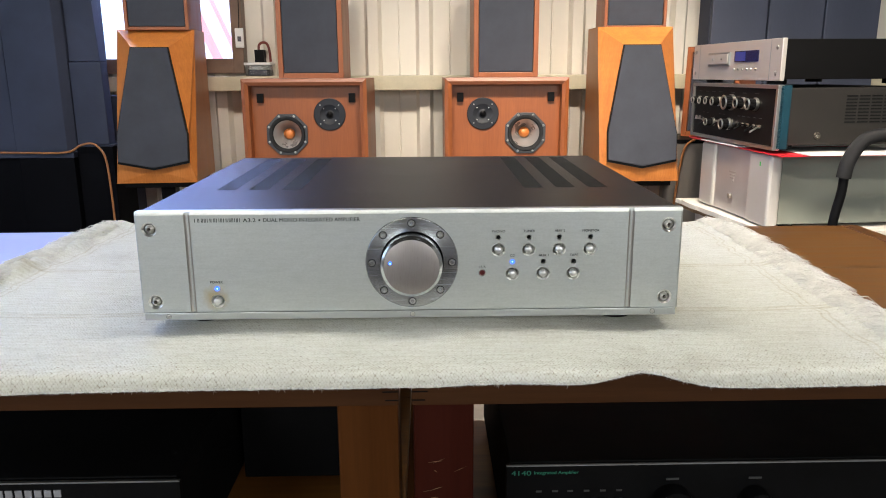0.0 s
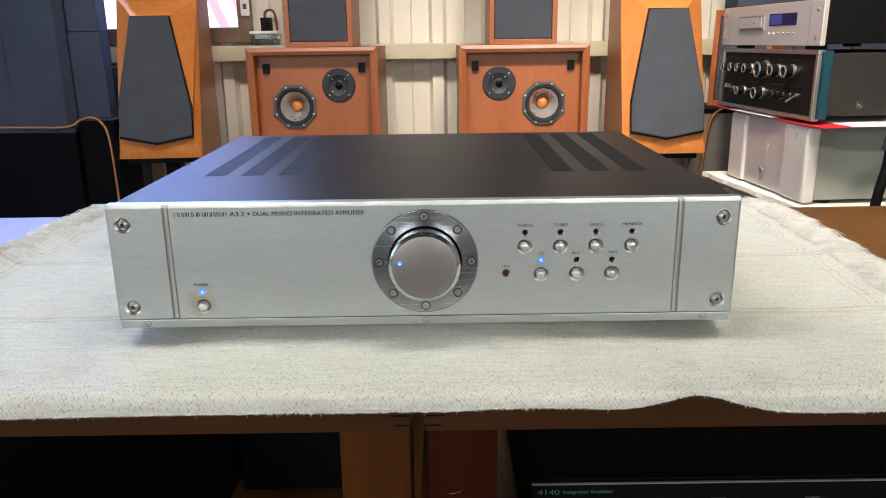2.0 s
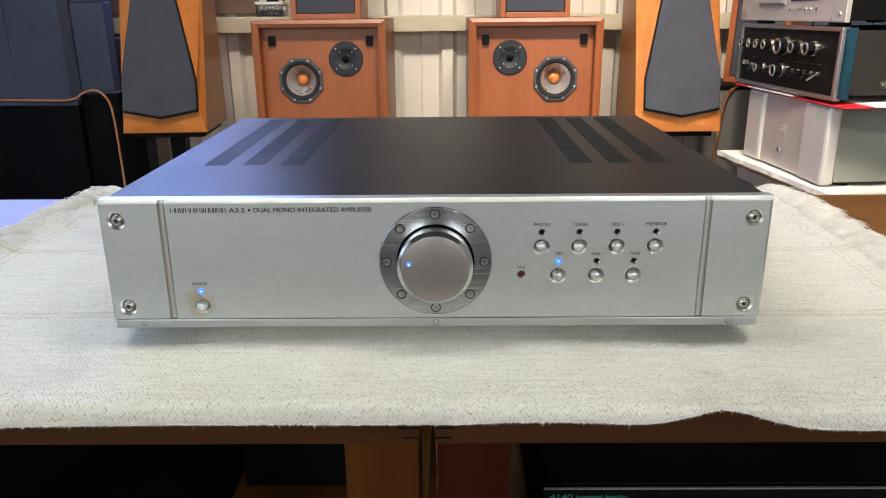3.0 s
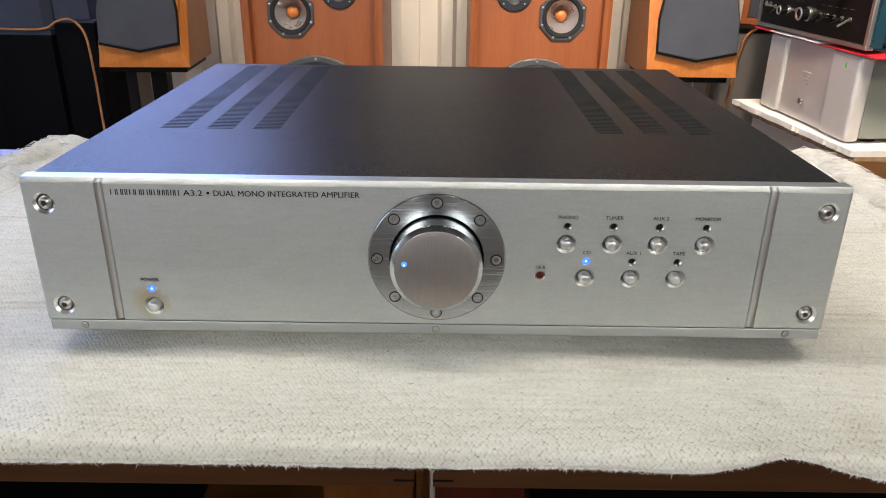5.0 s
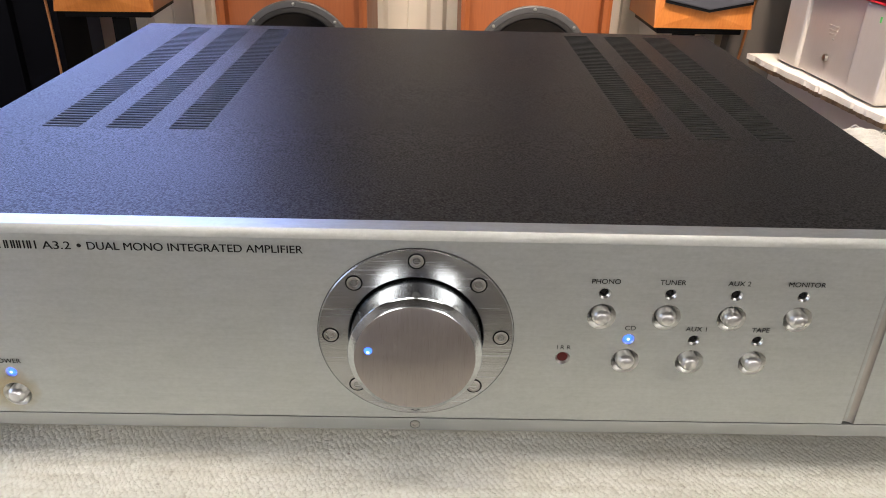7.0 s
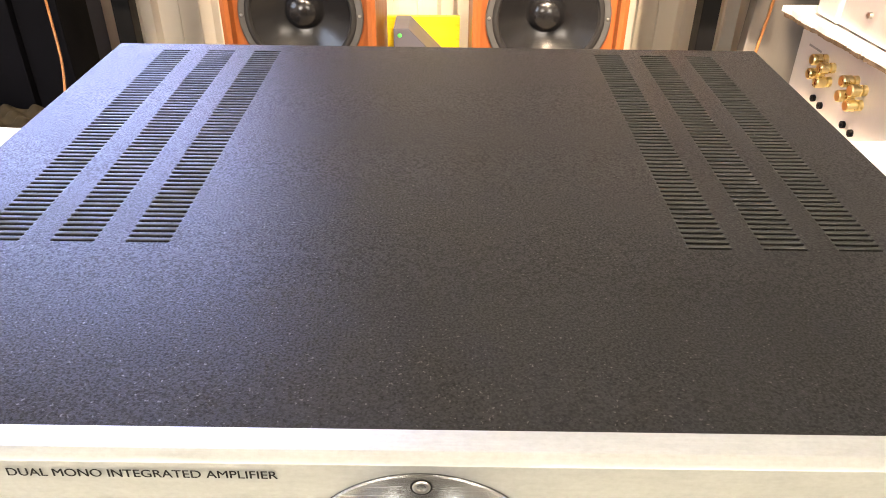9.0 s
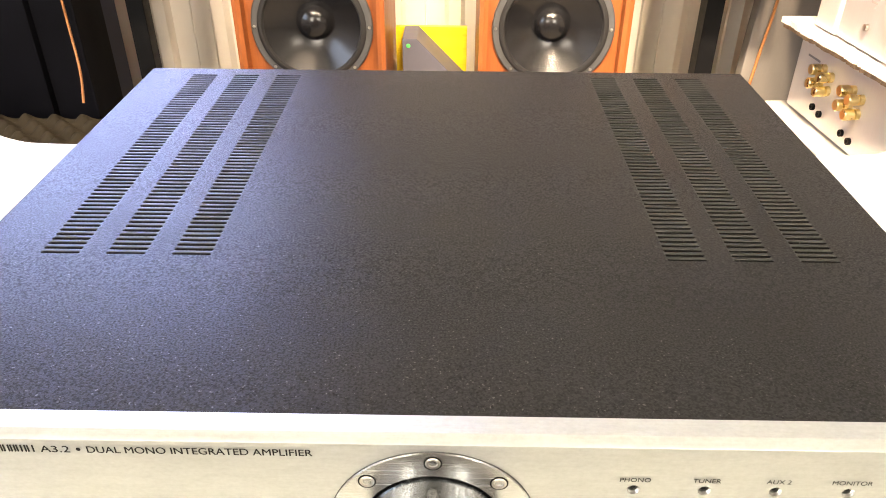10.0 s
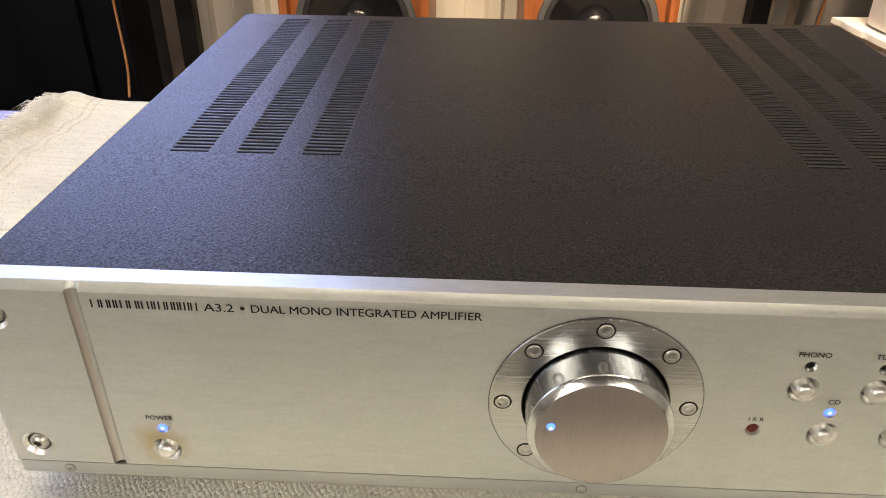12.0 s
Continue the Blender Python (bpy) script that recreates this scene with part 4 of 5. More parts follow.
                past = max(0.0, over - rad * 1.2)
                yy = f + 0.0060 - rad * math.sin(a) - past * 0.2
                z -= rad * (1 - math.cos(a)) + past * 0.95
            nv = bm.verts.new((x, yy, z))
            arc[nv] = (x, -s)
            ends[nv] = (x - edge_l(yb - s), edge_r(yb - s) - x)
            col.append(nv)
        g.append(col)
    for i in range(nx):
        for j in range(ny):
            bm.faces.new((g[i][j], g[i + 1][j], g[i + 1][j + 1], g[i][j + 1]))
    for face in bm.faces:
        for lp in face.loops:
            lp[uv].uv = arc[lp.vert]
            lp[uv2].uv = ends[lp.vert]
    bot = bmesh.ops.extrude_face_region(bm, geom=list(bm.faces))
    for e in bot["geom"]:
        if isinstance(e, bmesh.types.BMVert):
            e.co.z -= 0.0013
    part("weave", bm, "cotton", base, "", 60)

    # fringes: twisted tufts at both ends, loose fibres along the hem
    bm = bmesh.new()
    r = random.Random(3)

    def tuft(p, way, length, rad, fluff):
        way = way.normalized()
        bend = Vector((r.uniform(-0.3, 0.2), r.uniform(-0.45, 0.25), 0))
        pts = [p]
        for k in range(1, 4):
            q = pts[-1] + (way + bend * k * 0.25) * length / 3
            q.z = p.z + r.uniform(-0.0005, fluff) if k < 3 else TOP + rad + r.uniform(0.0, 0.003)
            pts.append(q)
        ring = None
        for k, q in enumerate(pts):
            rr = rad * (1.0, 1.15, 0.9, 0.3)[k]
            cur = [bm.verts.new(q + Vector((0, rr * math.cos(a), rr * math.sin(a)))) for a in (0.3, 1.87, 3.44, 5.01)]
            if ring:
                for m_ in range(4):
                    bm.faces.new((ring[m_], ring[(m_ + 1) % 4], cur[(m_ + 1) % 4], cur[m_]))
            ring = cur
    # each end: short soft strands combed outwards, gathered into uneven locks
    y = -0.07
    while y < 0.445:
        for e, s in ((edge_l(y), -1), (edge_r(y), 1)):
            lean, reach = r.uniform(-0.7, 0.3), r.uniform(0.7, 1.3)
            top = 0.010 if s < 0 and y > 0.05 else 0.005
            for _ in range(74):
                back = r.uniform(-0.004, 0.022)
                p = Vector((e - s * back, y + r.uniform(-0.004, 0.004), CLOTH + r.uniform(0.0, 1.0) * top * math.exp(-((back - 0.011) / 0.014) ** 2)))
                tuft(p, Vector((s, lean + r.uniform(-0.35, 0.35), 0)), r.uniform(0.012, 0.026) * reach, r.uniform(0.0002, 0.00045), r.uniform(0.001, 0.004))
        y += 0.0045
    tagged(part("fringe", bm, "yarn", base, "frayed cotton fringe", 80), kind="stuff")
    bm = bmesh.new()
    for _ in range(5200):
        x = r.uniform(-0.44, 0.40)
        z = CLOTH - (hang(x) + r.uniform(-0.0002, 0.0012))
        p = Vector((x, hem_y(x), z))
        q = p + Vector((r.uniform(-0.003, 0.003), r.uniform(-0.002, 0.001), -r.uniform(0.0003, 0.0014) * (2.4 if r.random() < 0.04 else 1)))
        w = Vector((0.00022, 0, 0))
        bm.faces.new([bm.verts.new(c) for c in (p - w, p + w, q + w * 0.4)])
    # the ends of the warp, a row of small knots along the hem
    x = -0.43
    while x < 0.395:
        p = Vector((x, hem_y(x) + 0.0002, CLOTH - hang(x) - 0.0002))
        hw, dr = r.uniform(0.0009, 0.0014), r.uniform(0.0010, 0.0022)
        ring = [p + Vector((hw * math.cos(a), 0.0011 * math.sin(a), 0.0006)) for a in (0, 1.05, 2.09, 3.14, 4.19, 5.24)]
        mid = [p + Vector((hw * 0.85 * math.cos(a), 0.0009 * math.sin(a), -dr * 0.55)) for a in (0, 1.05, 2.09, 3.14, 4.19, 5.24)]
        ring, mid, tip = [bm.verts.new(c) for c in ring], [bm.verts.new(c) for c in mid], bm.verts.new(p + Vector((r.uniform(-0.0006, 0.0006), 0, -dr)))
        for k in range(6):
            j = (k + 1) % 6
            bm.faces.new((ring[k], ring[j], mid[j], mid[k]))
            bm.faces.new((mid[k], mid[j], tip))
        x += r.uniform(0.0026, 0.0042)
    tagged(part("hem_fringe", bm, "yarn", base, "loose hem fibres"), kind="stuff")


def table(name, x0, x1, leg, label, shelf=0.473, closed=True):
    """A low wooden table: thick top with finger-jointed ends, square legs, a shelf below."""
    t = thing(name, pose((x0 + x1) / 2 + AMP_X, 0, 0), label, "table", "low wooden tables")
    hw = (x1 - x0) / 2
    F, B = -0.080, 0.430
    part("tabletop", box(-hw, hw, F + 0.0062, B, TOP - 0.0245, TOP, 0.0012), "table_wood", t)
    part("front_edge", box(-hw, hw, F, F + 0.006, TOP - 0.0245, TOP, 0.001), "front_edge", t, "front edge darkened to carry its shade")
    for s in (-1, 1):
        for k in range(3):
            part("finger_joint", box(min(s * hw, s * (hw - 0.010 - 0.002 * (k % 2))), max(s * hw, s * (hw - 0.010 - 0.002 * (k % 2))) + 0.0, F - 0.0006, F + 0.001, TOP - 0.0205 + k * 0.0066, TOP - 0.0197 + k * 0.0066), "black_plastic", t, "dark joint line")
        for y in (F + 0.007, B - 0.048):
            xa = s * (hw - 0.001)
            xb = s * (hw - 0.046)
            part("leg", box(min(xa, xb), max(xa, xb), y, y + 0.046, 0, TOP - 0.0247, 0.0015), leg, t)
    part("end_board", box(hw + 0.0005, hw + 0.022, F + 0.001, B - 0.001, TOP - 0.0242, TOP + 0.0006, 0.0015), "end_grain", t, "darker board across the end") if x1 > 0.1 else None
    part("shelf", box(-hw + 0.003, hw - 0.003, F + 0.05, B - 0.05, shelf - 0.018, shelf, 0.001), "table_wood", t)
    # added unseen panel: blocks window light under the table
    if closed:
        part("back_panel", box(-hw + 0.047, hw - 0.047, B - 0.020, B - 0.008, 0.05, TOP - 0.027), "table_wood", t)
    return t


def hifi_black(x0, x1, z0, z1, y0, y1, label, cat="amplifier"):
    t = thing("stereo_component", pose((x0 + x1) / 2 + AMP_X, y0, z0 + TOP - 0.696), label, cat)
    hw, h, d = (x1 - x0) / 2, z1 - z0, y1 - y0
    part("case", box(-hw + 0.004, hw - 0.004, 0.006, d, 0.012, h, 0.0015), "black_case", t)
    part("fascia", box(-hw, hw, 0, 0.0055, 0.012, h - 0.001, 0.001), "black_plastic", t)
    for x in (-hw + 0.05, hw - 0.05):
        for y in (0.05, d - 0.05):
            part("foot", lathe([(0, 0), (0.014, 0), (0.014, 0.013), (0, 0.013)], x, 0, 16, "z", y), "rubber", t)
    return t


def scratches(x, y, z0, z1, n, seed):
    """Thin pale scuffs on a leg's front, as parts of the table that owns it."""
    q = random.Random(seed)
    bm = bmesh.new()
    for _ in range(n):
        cx, cz, a, ln = x + q.uniform(-0.015, 0.015), q.uniform(z0, z1), q.uniform(-0.7, 0.7), q.uniform(0.003, 0.013)
        u = Vector((math.cos(a), 0, math.sin(a))) * ln / 2
        w = Vector((-math.sin(a), 0, math.cos(a))) * q.uniform(0.00012, 0.0003)
        c = Vector((cx, y, cz))
        bm.faces.new([bm.verts.new(p) for p in (c - u, c - w, c + u, c + w)])
    return bm


cloth()
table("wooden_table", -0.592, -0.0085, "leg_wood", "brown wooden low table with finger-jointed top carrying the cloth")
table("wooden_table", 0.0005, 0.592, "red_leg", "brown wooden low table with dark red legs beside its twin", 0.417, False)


def scuffed_leg():
    t = [o for o in bpy.data.objects if o.name.startswith("wooden_table")]
    t = max(t, key=lambda o: o.matrix_world.translation.x)
    bm = scratches(0.0005 + AMP_X - t.matrix_world.translation.x + 0.023, -0.0735, 0.535, 0.615, 12, 4)
    part("scuff_marks", bm, "raw_edge", t, "pale scratches on the red leg")


scuffed_leg()


def under_tables():
    a = hifi_black(-0.62 + 0.07, -0.182, 0.488, 0.599, -0.052, 0.28, "black disc player on the shelf under the table", "disc player")
    hw = 0.184
    part("top_edge", box(-hw, hw, -0.001, 0.002, 0.1092, 0.1105), "alu_trim", a, "bright upper edge of the fascia")
    for i in range(7):
        part("maker_bar", box(hw - 0.143 + i * 0.0075, hw - 0.1375 + i * 0.0075, -0.0008, 0.001, 0.0975, 0.1035), "pale_print", a)
    part("caption_bar", box(hw - 0.143, hw - 0.091, -0.0008, 0.001, 0.0930, 0.0943), "pale_print", a)
    # added black filler: covers the shelf where only darkness belongs
    hifi_black(-0.178, -0.064, 0.488, 0.585, 0.12, 0.30, "black filler box in the dark beside the disc player", "stereo component")
    x0, x1, z0, z1 = 0.0841, 0.540, 0.432, 0.5528
    c = hifi_black(x0, x1, z0, z1, 0.043, 0.37, "black integrated amplifier with green lettering on the shelf", "amplifier")
    ox = -(x0 + x1) / 2
    part("top_edge", box(ox + x0, ox + x1, -0.001, 0.001, z1 - z0 - 0.0014, z1 - z0 - 0.0002), "grey_print", c, "thin bright upper edge")
    lettering("4140", ox + 0.0888, ox + 0.1071, 0.5422 - z0, 0.0047, "green_print", c, y=-0.0006)
    lettering("Integrated Amplifier", ox + 0.1101, ox + 0.1514, 0.5422 - z0, 0.0042, "green_print", c, y=-0.0006)
    for x in (0.1148, 0.1301, 0.1443, 0.1596, 0.1750, 0.1903):
        part("caption_bar", box(ox + x - 0.0026, ox + x + 0.0026, -0.0006, 0.0005, 0.5245 - z0, 0.5262 - z0), "dim_print", c)
        part("switch", box(ox + x - 0.0035, ox + x + 0.0035, -0.006, 0.001, 0.5062 - z0, 0.5180 - z0, 0.001), "black_plastic", c)
    for x, z, rr in ((0.2399, 0.5121, 0.019), (0.3178, 0.5156, 0.013)):
        part("rotary_knob", lathe([(rr, 0.0), (rr, -0.014), (rr - 0.001, -0.016), (0, -0.016)], ox + x, z - z0, 32), "black_plastic", c, "", 30)
        part("caption_bar", box(ox + x - 0.006, ox + x + 0.006, -0.0006, 0.0005, 0.5351 - z0, 0.5371 - z0), "dim_print", c)


under_tables()

# film sheet on the far end of the table
bm = bmesh.new()
pts = [(-0.589, 0.02), (-0.430, 0.0), (-0.415, 0.427), (-0.589, 0.427)]
prism(pts, TOP, TOP + 0.0008, "z", bm=bm)
solo("plastic_sheet", bm, "film", "pale lilac plastic sheet lying on the wooden table", "plastic sheet", m=pose(AMP_X, 0, 0))


# ---- loudspeakers along the back wall ----
def faceted_speaker(m):
    """A cherry monitor with a tapering dark grille between mitred facets, on a stand."""
    t = thing("bookshelf_speaker", m, "orange cherry loudspeaker with tapering dark grille on black stand", "loudspeaker", "cherry loudspeakers")
    hw0, hw1, z1, d, slope = 0.1085, 0.1055, 0.416, 0.24, 0.12

    def fy(z):
        return slope * z / z1

    def proud(z):
        return 0.039 + 0.036 * (z - 0.05) / 0.315
    bm = bmesh.new()
    f = [(-hw0, 0, 0), (hw0, 0, 0), (hw1, slope, z1), (-hw1, slope, z1)]
    b = [(-hw0, d, 0), (hw0, d, 0), (hw1, d, z1), (-hw1, d, z1)]
    fv, bv = [bm.verts.new(p) for p in f], [bm.verts.new(p) for p in b]
    bm.faces.new(bv)
    for i in range(4):
        j = (i + 1) % 4
        bm.faces.new((fv[i], fv[j], bv[j], bv[i]))
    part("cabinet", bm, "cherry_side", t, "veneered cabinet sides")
    outer = [(-hw0, 0.0), (hw0, 0.0), (hw1, z1), (-hw1, z1)]
    inner = [(0.0, 0.038), (0.0945, 0.056), (0.0945, 0.134), (0.0500, 0.366), (-0.0500, 0.366), (-0.0945, 0.134), (-0.0945, 0.056)]
    bm = bmesh.new()
    o = [bm.verts.new((x, fy(z), z)) for x, z in outer]
    n = [bm.verts.new((x, fy(z) - proud(z) + 0.015, z)) for x, z in inner]
    for q in ((o[0], o[1], n[0]), (o[1], n[1], n[0]), (o[0], n[0], n[6]), (o[1], o[2], n[3], n[2], n[1]), (o[2], o[3], n[4], n[3]), (o[3], o[0], n[6], n[5], n[4])):
        bm.faces.new(q)
    part("baffle", bm, "cherry", t, "mitred orange cherry front")

    def sloped(bm):
        for v in bm.verts:
            v.co.y += fy(v.co.z) + 0.025 - proud(v.co.z)
        return bm
    g = part("grille", sloped(prism([(x * 0.985, z - 0.002 if z > 0.1 else z + 0.006) for x, z in inner], -0.026, -0.0102, bevel=0.003)), "grille", t, "dark grey cloth grille")
    # black rim shows below the grille in place of its shaded underside
    part("grille_edge", sloped(prism(inner, -0.021, -0.0098)), "black_plastic", g)
    part("stand_top", box(-0.095, 0.095, 0.02, 0.23, -0.016, -0.002, 0.002), "black_plastic", t)
    part("stand_post", box(-0.020, 0.020, 0.10, 0.15, -0.572, -0.0165, 0.002), "black_plastic", t)
    part("stand_base", box(-0.13, 0.13, 0.0, 0.29, -0.5985, -0.5725, 0.003), "black_plastic", t)
    return t


sp = faceted_speaker(pose(-0.748, 1.490, 0.5985, 0, 0, 4))
copy_thing(sp, pose(0.586, 1.450, 0.5985))


def framed_speaker(name, m, w, h, d, border, wood_side, label, group):
    """A small wooden box loudspeaker with a framed dark grille."""
    t = thing(name, m, label, "loudspeaker", group)
    part("cabinet", box(-w / 2, w / 2, 0.012, d, 0, h, 0.001), wood_side, t)
    for xa, xb, za, zb in ((-w / 2, -w / 2 + border, 0, h), (w / 2 - border, w / 2, 0, h), (-w / 2 + border, w / 2 - border, 0, border), (-w / 2 + border, w / 2 - border, h - border, h)):
        part("frame_rail", box(xa, xb, -0.004, 0.0118, za, zb, 0.0015), wood_side, t)
    part("grille", box(-w / 2 + border + 0.001, w / 2 - border - 0.001, -0.002, 0.0115, border + 0.001, h - border - 0.001, 0.003), "grille", t, "dark grey cloth grille")
    return t


fs = framed_speaker("small_speaker", pose(-0.329, 1.625, 0.8795), 0.186, 0.34, 0.20, 0.014, "teak", "small teak box loudspeaker with dark grille on a larger speaker", "small teak loudspeakers")
copy_thing(fs, pose(0.231, 1.625, 0.8795))
fs = framed_speaker("small_speaker", pose(-0.745, 1.590, 1.0122, 0, 0, 5), 0.172, 0.17, 0.18, 0.009, "teak", "compact dark-grilled speaker standing on a cherry loudspeaker", "compact speakers")
copy_thing(fs, pose(0.590, 1.590, 1.0107, 0, 0, -5))


def driver(parent, x, z, y, r, kind):
    """One drive unit: chassis ring, surround, cone and cap, each a part."""
    if kind == "mid":
        plate = prism([(x + r * math.cos(math.pi / 4 * k + math.pi / 8), z + r * math.sin(math.pi / 4 * k + math.pi / 8)) for k in range(8)], y - 0.006, y - 0.0005, bevel=0.0012)
        hole = lathe([(0, y - 0.02), (r * 0.81, y - 0.02), (r * 0.81, y + 0.01), (0, y + 0.01)], x, z, 40)
        u = part("mid_driver", carve(plate, hole), "cast", parent, "octagonal cast midrange driver")
        part("surround", lathe([(r * 0.82, y - 0.0065), (r * 0.79, y - 0.0095), (r * 0.70, y - 0.0085), (r * 0.64, y - 0.0035)], x, z, 40), "rubber", u, "", 40)
        part("cone", lathe([(r * 0.65, y - 0.0035), (r * 0.56, y + 0.005), (r * 0.42, y + 0.019), (r * 0.24, y + 0.034), (0, y + 0.036)], x, z, 40), "metal_cone", u, "shiny pale cone", 40)
        part("cap", lathe([(r * 0.25, y + 0.035), (r * 0.24, y + 0.024), (r * 0.15, y + 0.019), (0, y + 0.017)], x, z, 24), "orange_cap", u, "orange dust cap", 60)
        for k in range(8):
            a = math.pi / 4 * k + math.pi / 8
            part("bolt", lathe([(0, y - 0.0085), (r * 0.05, y - 0.008), (r * 0.06, y - 0.006)], x + r * 0.88 * math.cos(a), z + r * 0.88 * math.sin(a), 8), "steel", u)
    elif kind == "tweeter":
        u = part("tweeter", lathe([(r, y), (r, y - 0.004), (r * 0.96, y - 0.0055), (r * 0.62, y - 0.0055), (r * 0.55, y - 0.0035), (r * 0.28, y - 0.001), (r * 0.22, y - 0.003), (0, y - 0.0045)], x, z, 40), "tweeter_black", parent, "round black tweeter", 30)
        part("dome", lathe([(r * 0.2, y - 0.0042), (r * 0.14, y - 0.0085), (0, y - 0.0105)], x, z, 24), "black_plastic", u, "", 60)
        for k in range(4):
            a = math.pi / 2 * k + math.pi / 4
            for q, s in ((0.82, 0.045), (0.52, 0.035)):
                part("bolt", lathe([(0, y - 0.0075), (r * s, y - 0.007), (r * s * 1.2, y - 0.0045)], x + r * q * math.cos(a), z + r * q * math.sin(a), 8), "steel", u)
    else:
        u = part("woofer", lathe([(r, y), (r, y - 0.008), (r * 0.98, y - 0.010), (r * 0.90, y - 0.010), (r * 0.885, y - 0.007)], x, z, 64), "cast_ring", parent, "large woofer in a cast ring", 30)
        part("surround", lathe([(r * 0.90, y - 0.0085), (r * 0.87, y - 0.015), (r * 0.82, y - 0.015), (r * 0.79, y - 0.007)], x, z, 64), "rubber", u, "", 60)
        part("cone", lathe([(r * 0.80, y - 0.0075), (r * 0.55, y + 0.014), (r * 0.27, y + 0.034), (0, y + 0.036)], x, z, 64), "cone", u, "glossy black cone", 60)
        part("cap", lathe([(r * 0.285, y + 0.033), (r * 0.27, y + 0.018), (r * 0.18, y + 0.007), (0, y + 0.002)], x, z, 32), "cone", u, "domed black dust cap", 60)
        for k in range(8):
            a = math.pi / 4 * k
            part("bolt", lathe([(0, y - 0.013), (r * 0.022, y - 0.0125), (r * 0.028, y - 0.010)], x + r * 0.945 * math.cos(a), z + r * 0.945 * math.sin(a), 8), "steel", u)


def big_speaker(x, mirror):
    """A teak three-way box with a recessed baffle and no grille, on a low plinth."""
    Y, Z0, Z1, hw, d = 1.55, 0.22, 0.879, 0.175, 0.33
    t = thing("floor_speaker", pose(x, Y, Z0), "teak three-way loudspeaker with bare drivers on a low plinth", "loudspeaker", "large teak loudspeakers")
    h, b, rec = Z1 - Z0, 0.019, 0.040
    for s in (-1, 1):
        # sides and top meet in a mitre at the front corners
        bm = prism([(s * hw, 0.003), (s * (hw - b * 0.5), -0.001), (s * (hw - b), 0.004), (s * (hw - b), d), (s * hw, d)], 0, h, "z")
        for v in bm.verts:
            if v.co.z > h / 2:
                v.co.z = h - (hw - abs(v.co.x)) - 0.0003
        bmesh.ops.recalc_face_normals(bm, faces=bm.faces)
        part("side_panel", bm, "teak", t)
    bm = prism([(0.003, h), (-0.001, h - b * 0.5), (0.004, h - b), (d, h - b), (d, h)], -hw, hw, "x")
    for v in bm.verts:
        v.co.x = math.copysign(hw - (h - v.co.z) - 0.0003, v.co.x)
    part("top_panel", bm, "teak_x", t)
    part("bottom_panel", box(-hw + b, hw - b, 0.002, d, 0, b, 0.001), "teak_x", t)
    part("back_panel", box(-hw + b, hw - b, d - 0.02, d - 0.001, b, h - b), "black_plastic", t)
    for s in (-1, 1):
        cx = s * (hw - b - 0.026)
        part("grille_clip", box(cx - 0.009, cx + 0.009, rec - 0.010, rec, h - b - 0.048, h - b - 0.0225, 0.001), "black_plastic", t)
    mid, tw, wo = (-0.0585 * mirror, 0.722 - Z0), (0.0650 * mirror, 0.778 - Z0), (0.0, 0.474 - Z0)
    cut = bmesh.new()
    for (cx, cz), r in ((mid, 0.055), (wo, 0.134)):
        lathe([(0, rec - 0.01), (r, rec - 0.01), (r, rec + 0.03), (0, rec + 0.03)], cx, cz, 40, bm=cut)
    part("baffle", carve(box(-hw + b, hw - b, rec, rec + 0.018, b, h - b), cut), "teak", t, "plain teak baffle")
    driver(t, mid[0], mid[1], rec, 0.0630, "mid")
    driver(t, tw[0], tw[1], rec, 0.0455, "tweeter")
    driver(t, wo[0], wo[1], rec, 0.144, "woofer")
    part("plinth", box(-hw + 0.01, hw - 0.01, 0.02, d - 0.02, -Z0, -0.0005, 0.002), "black_plastic", t)
    return t


big_speaker(-0.3410, 1)
big_speaker(0.2280, -1)


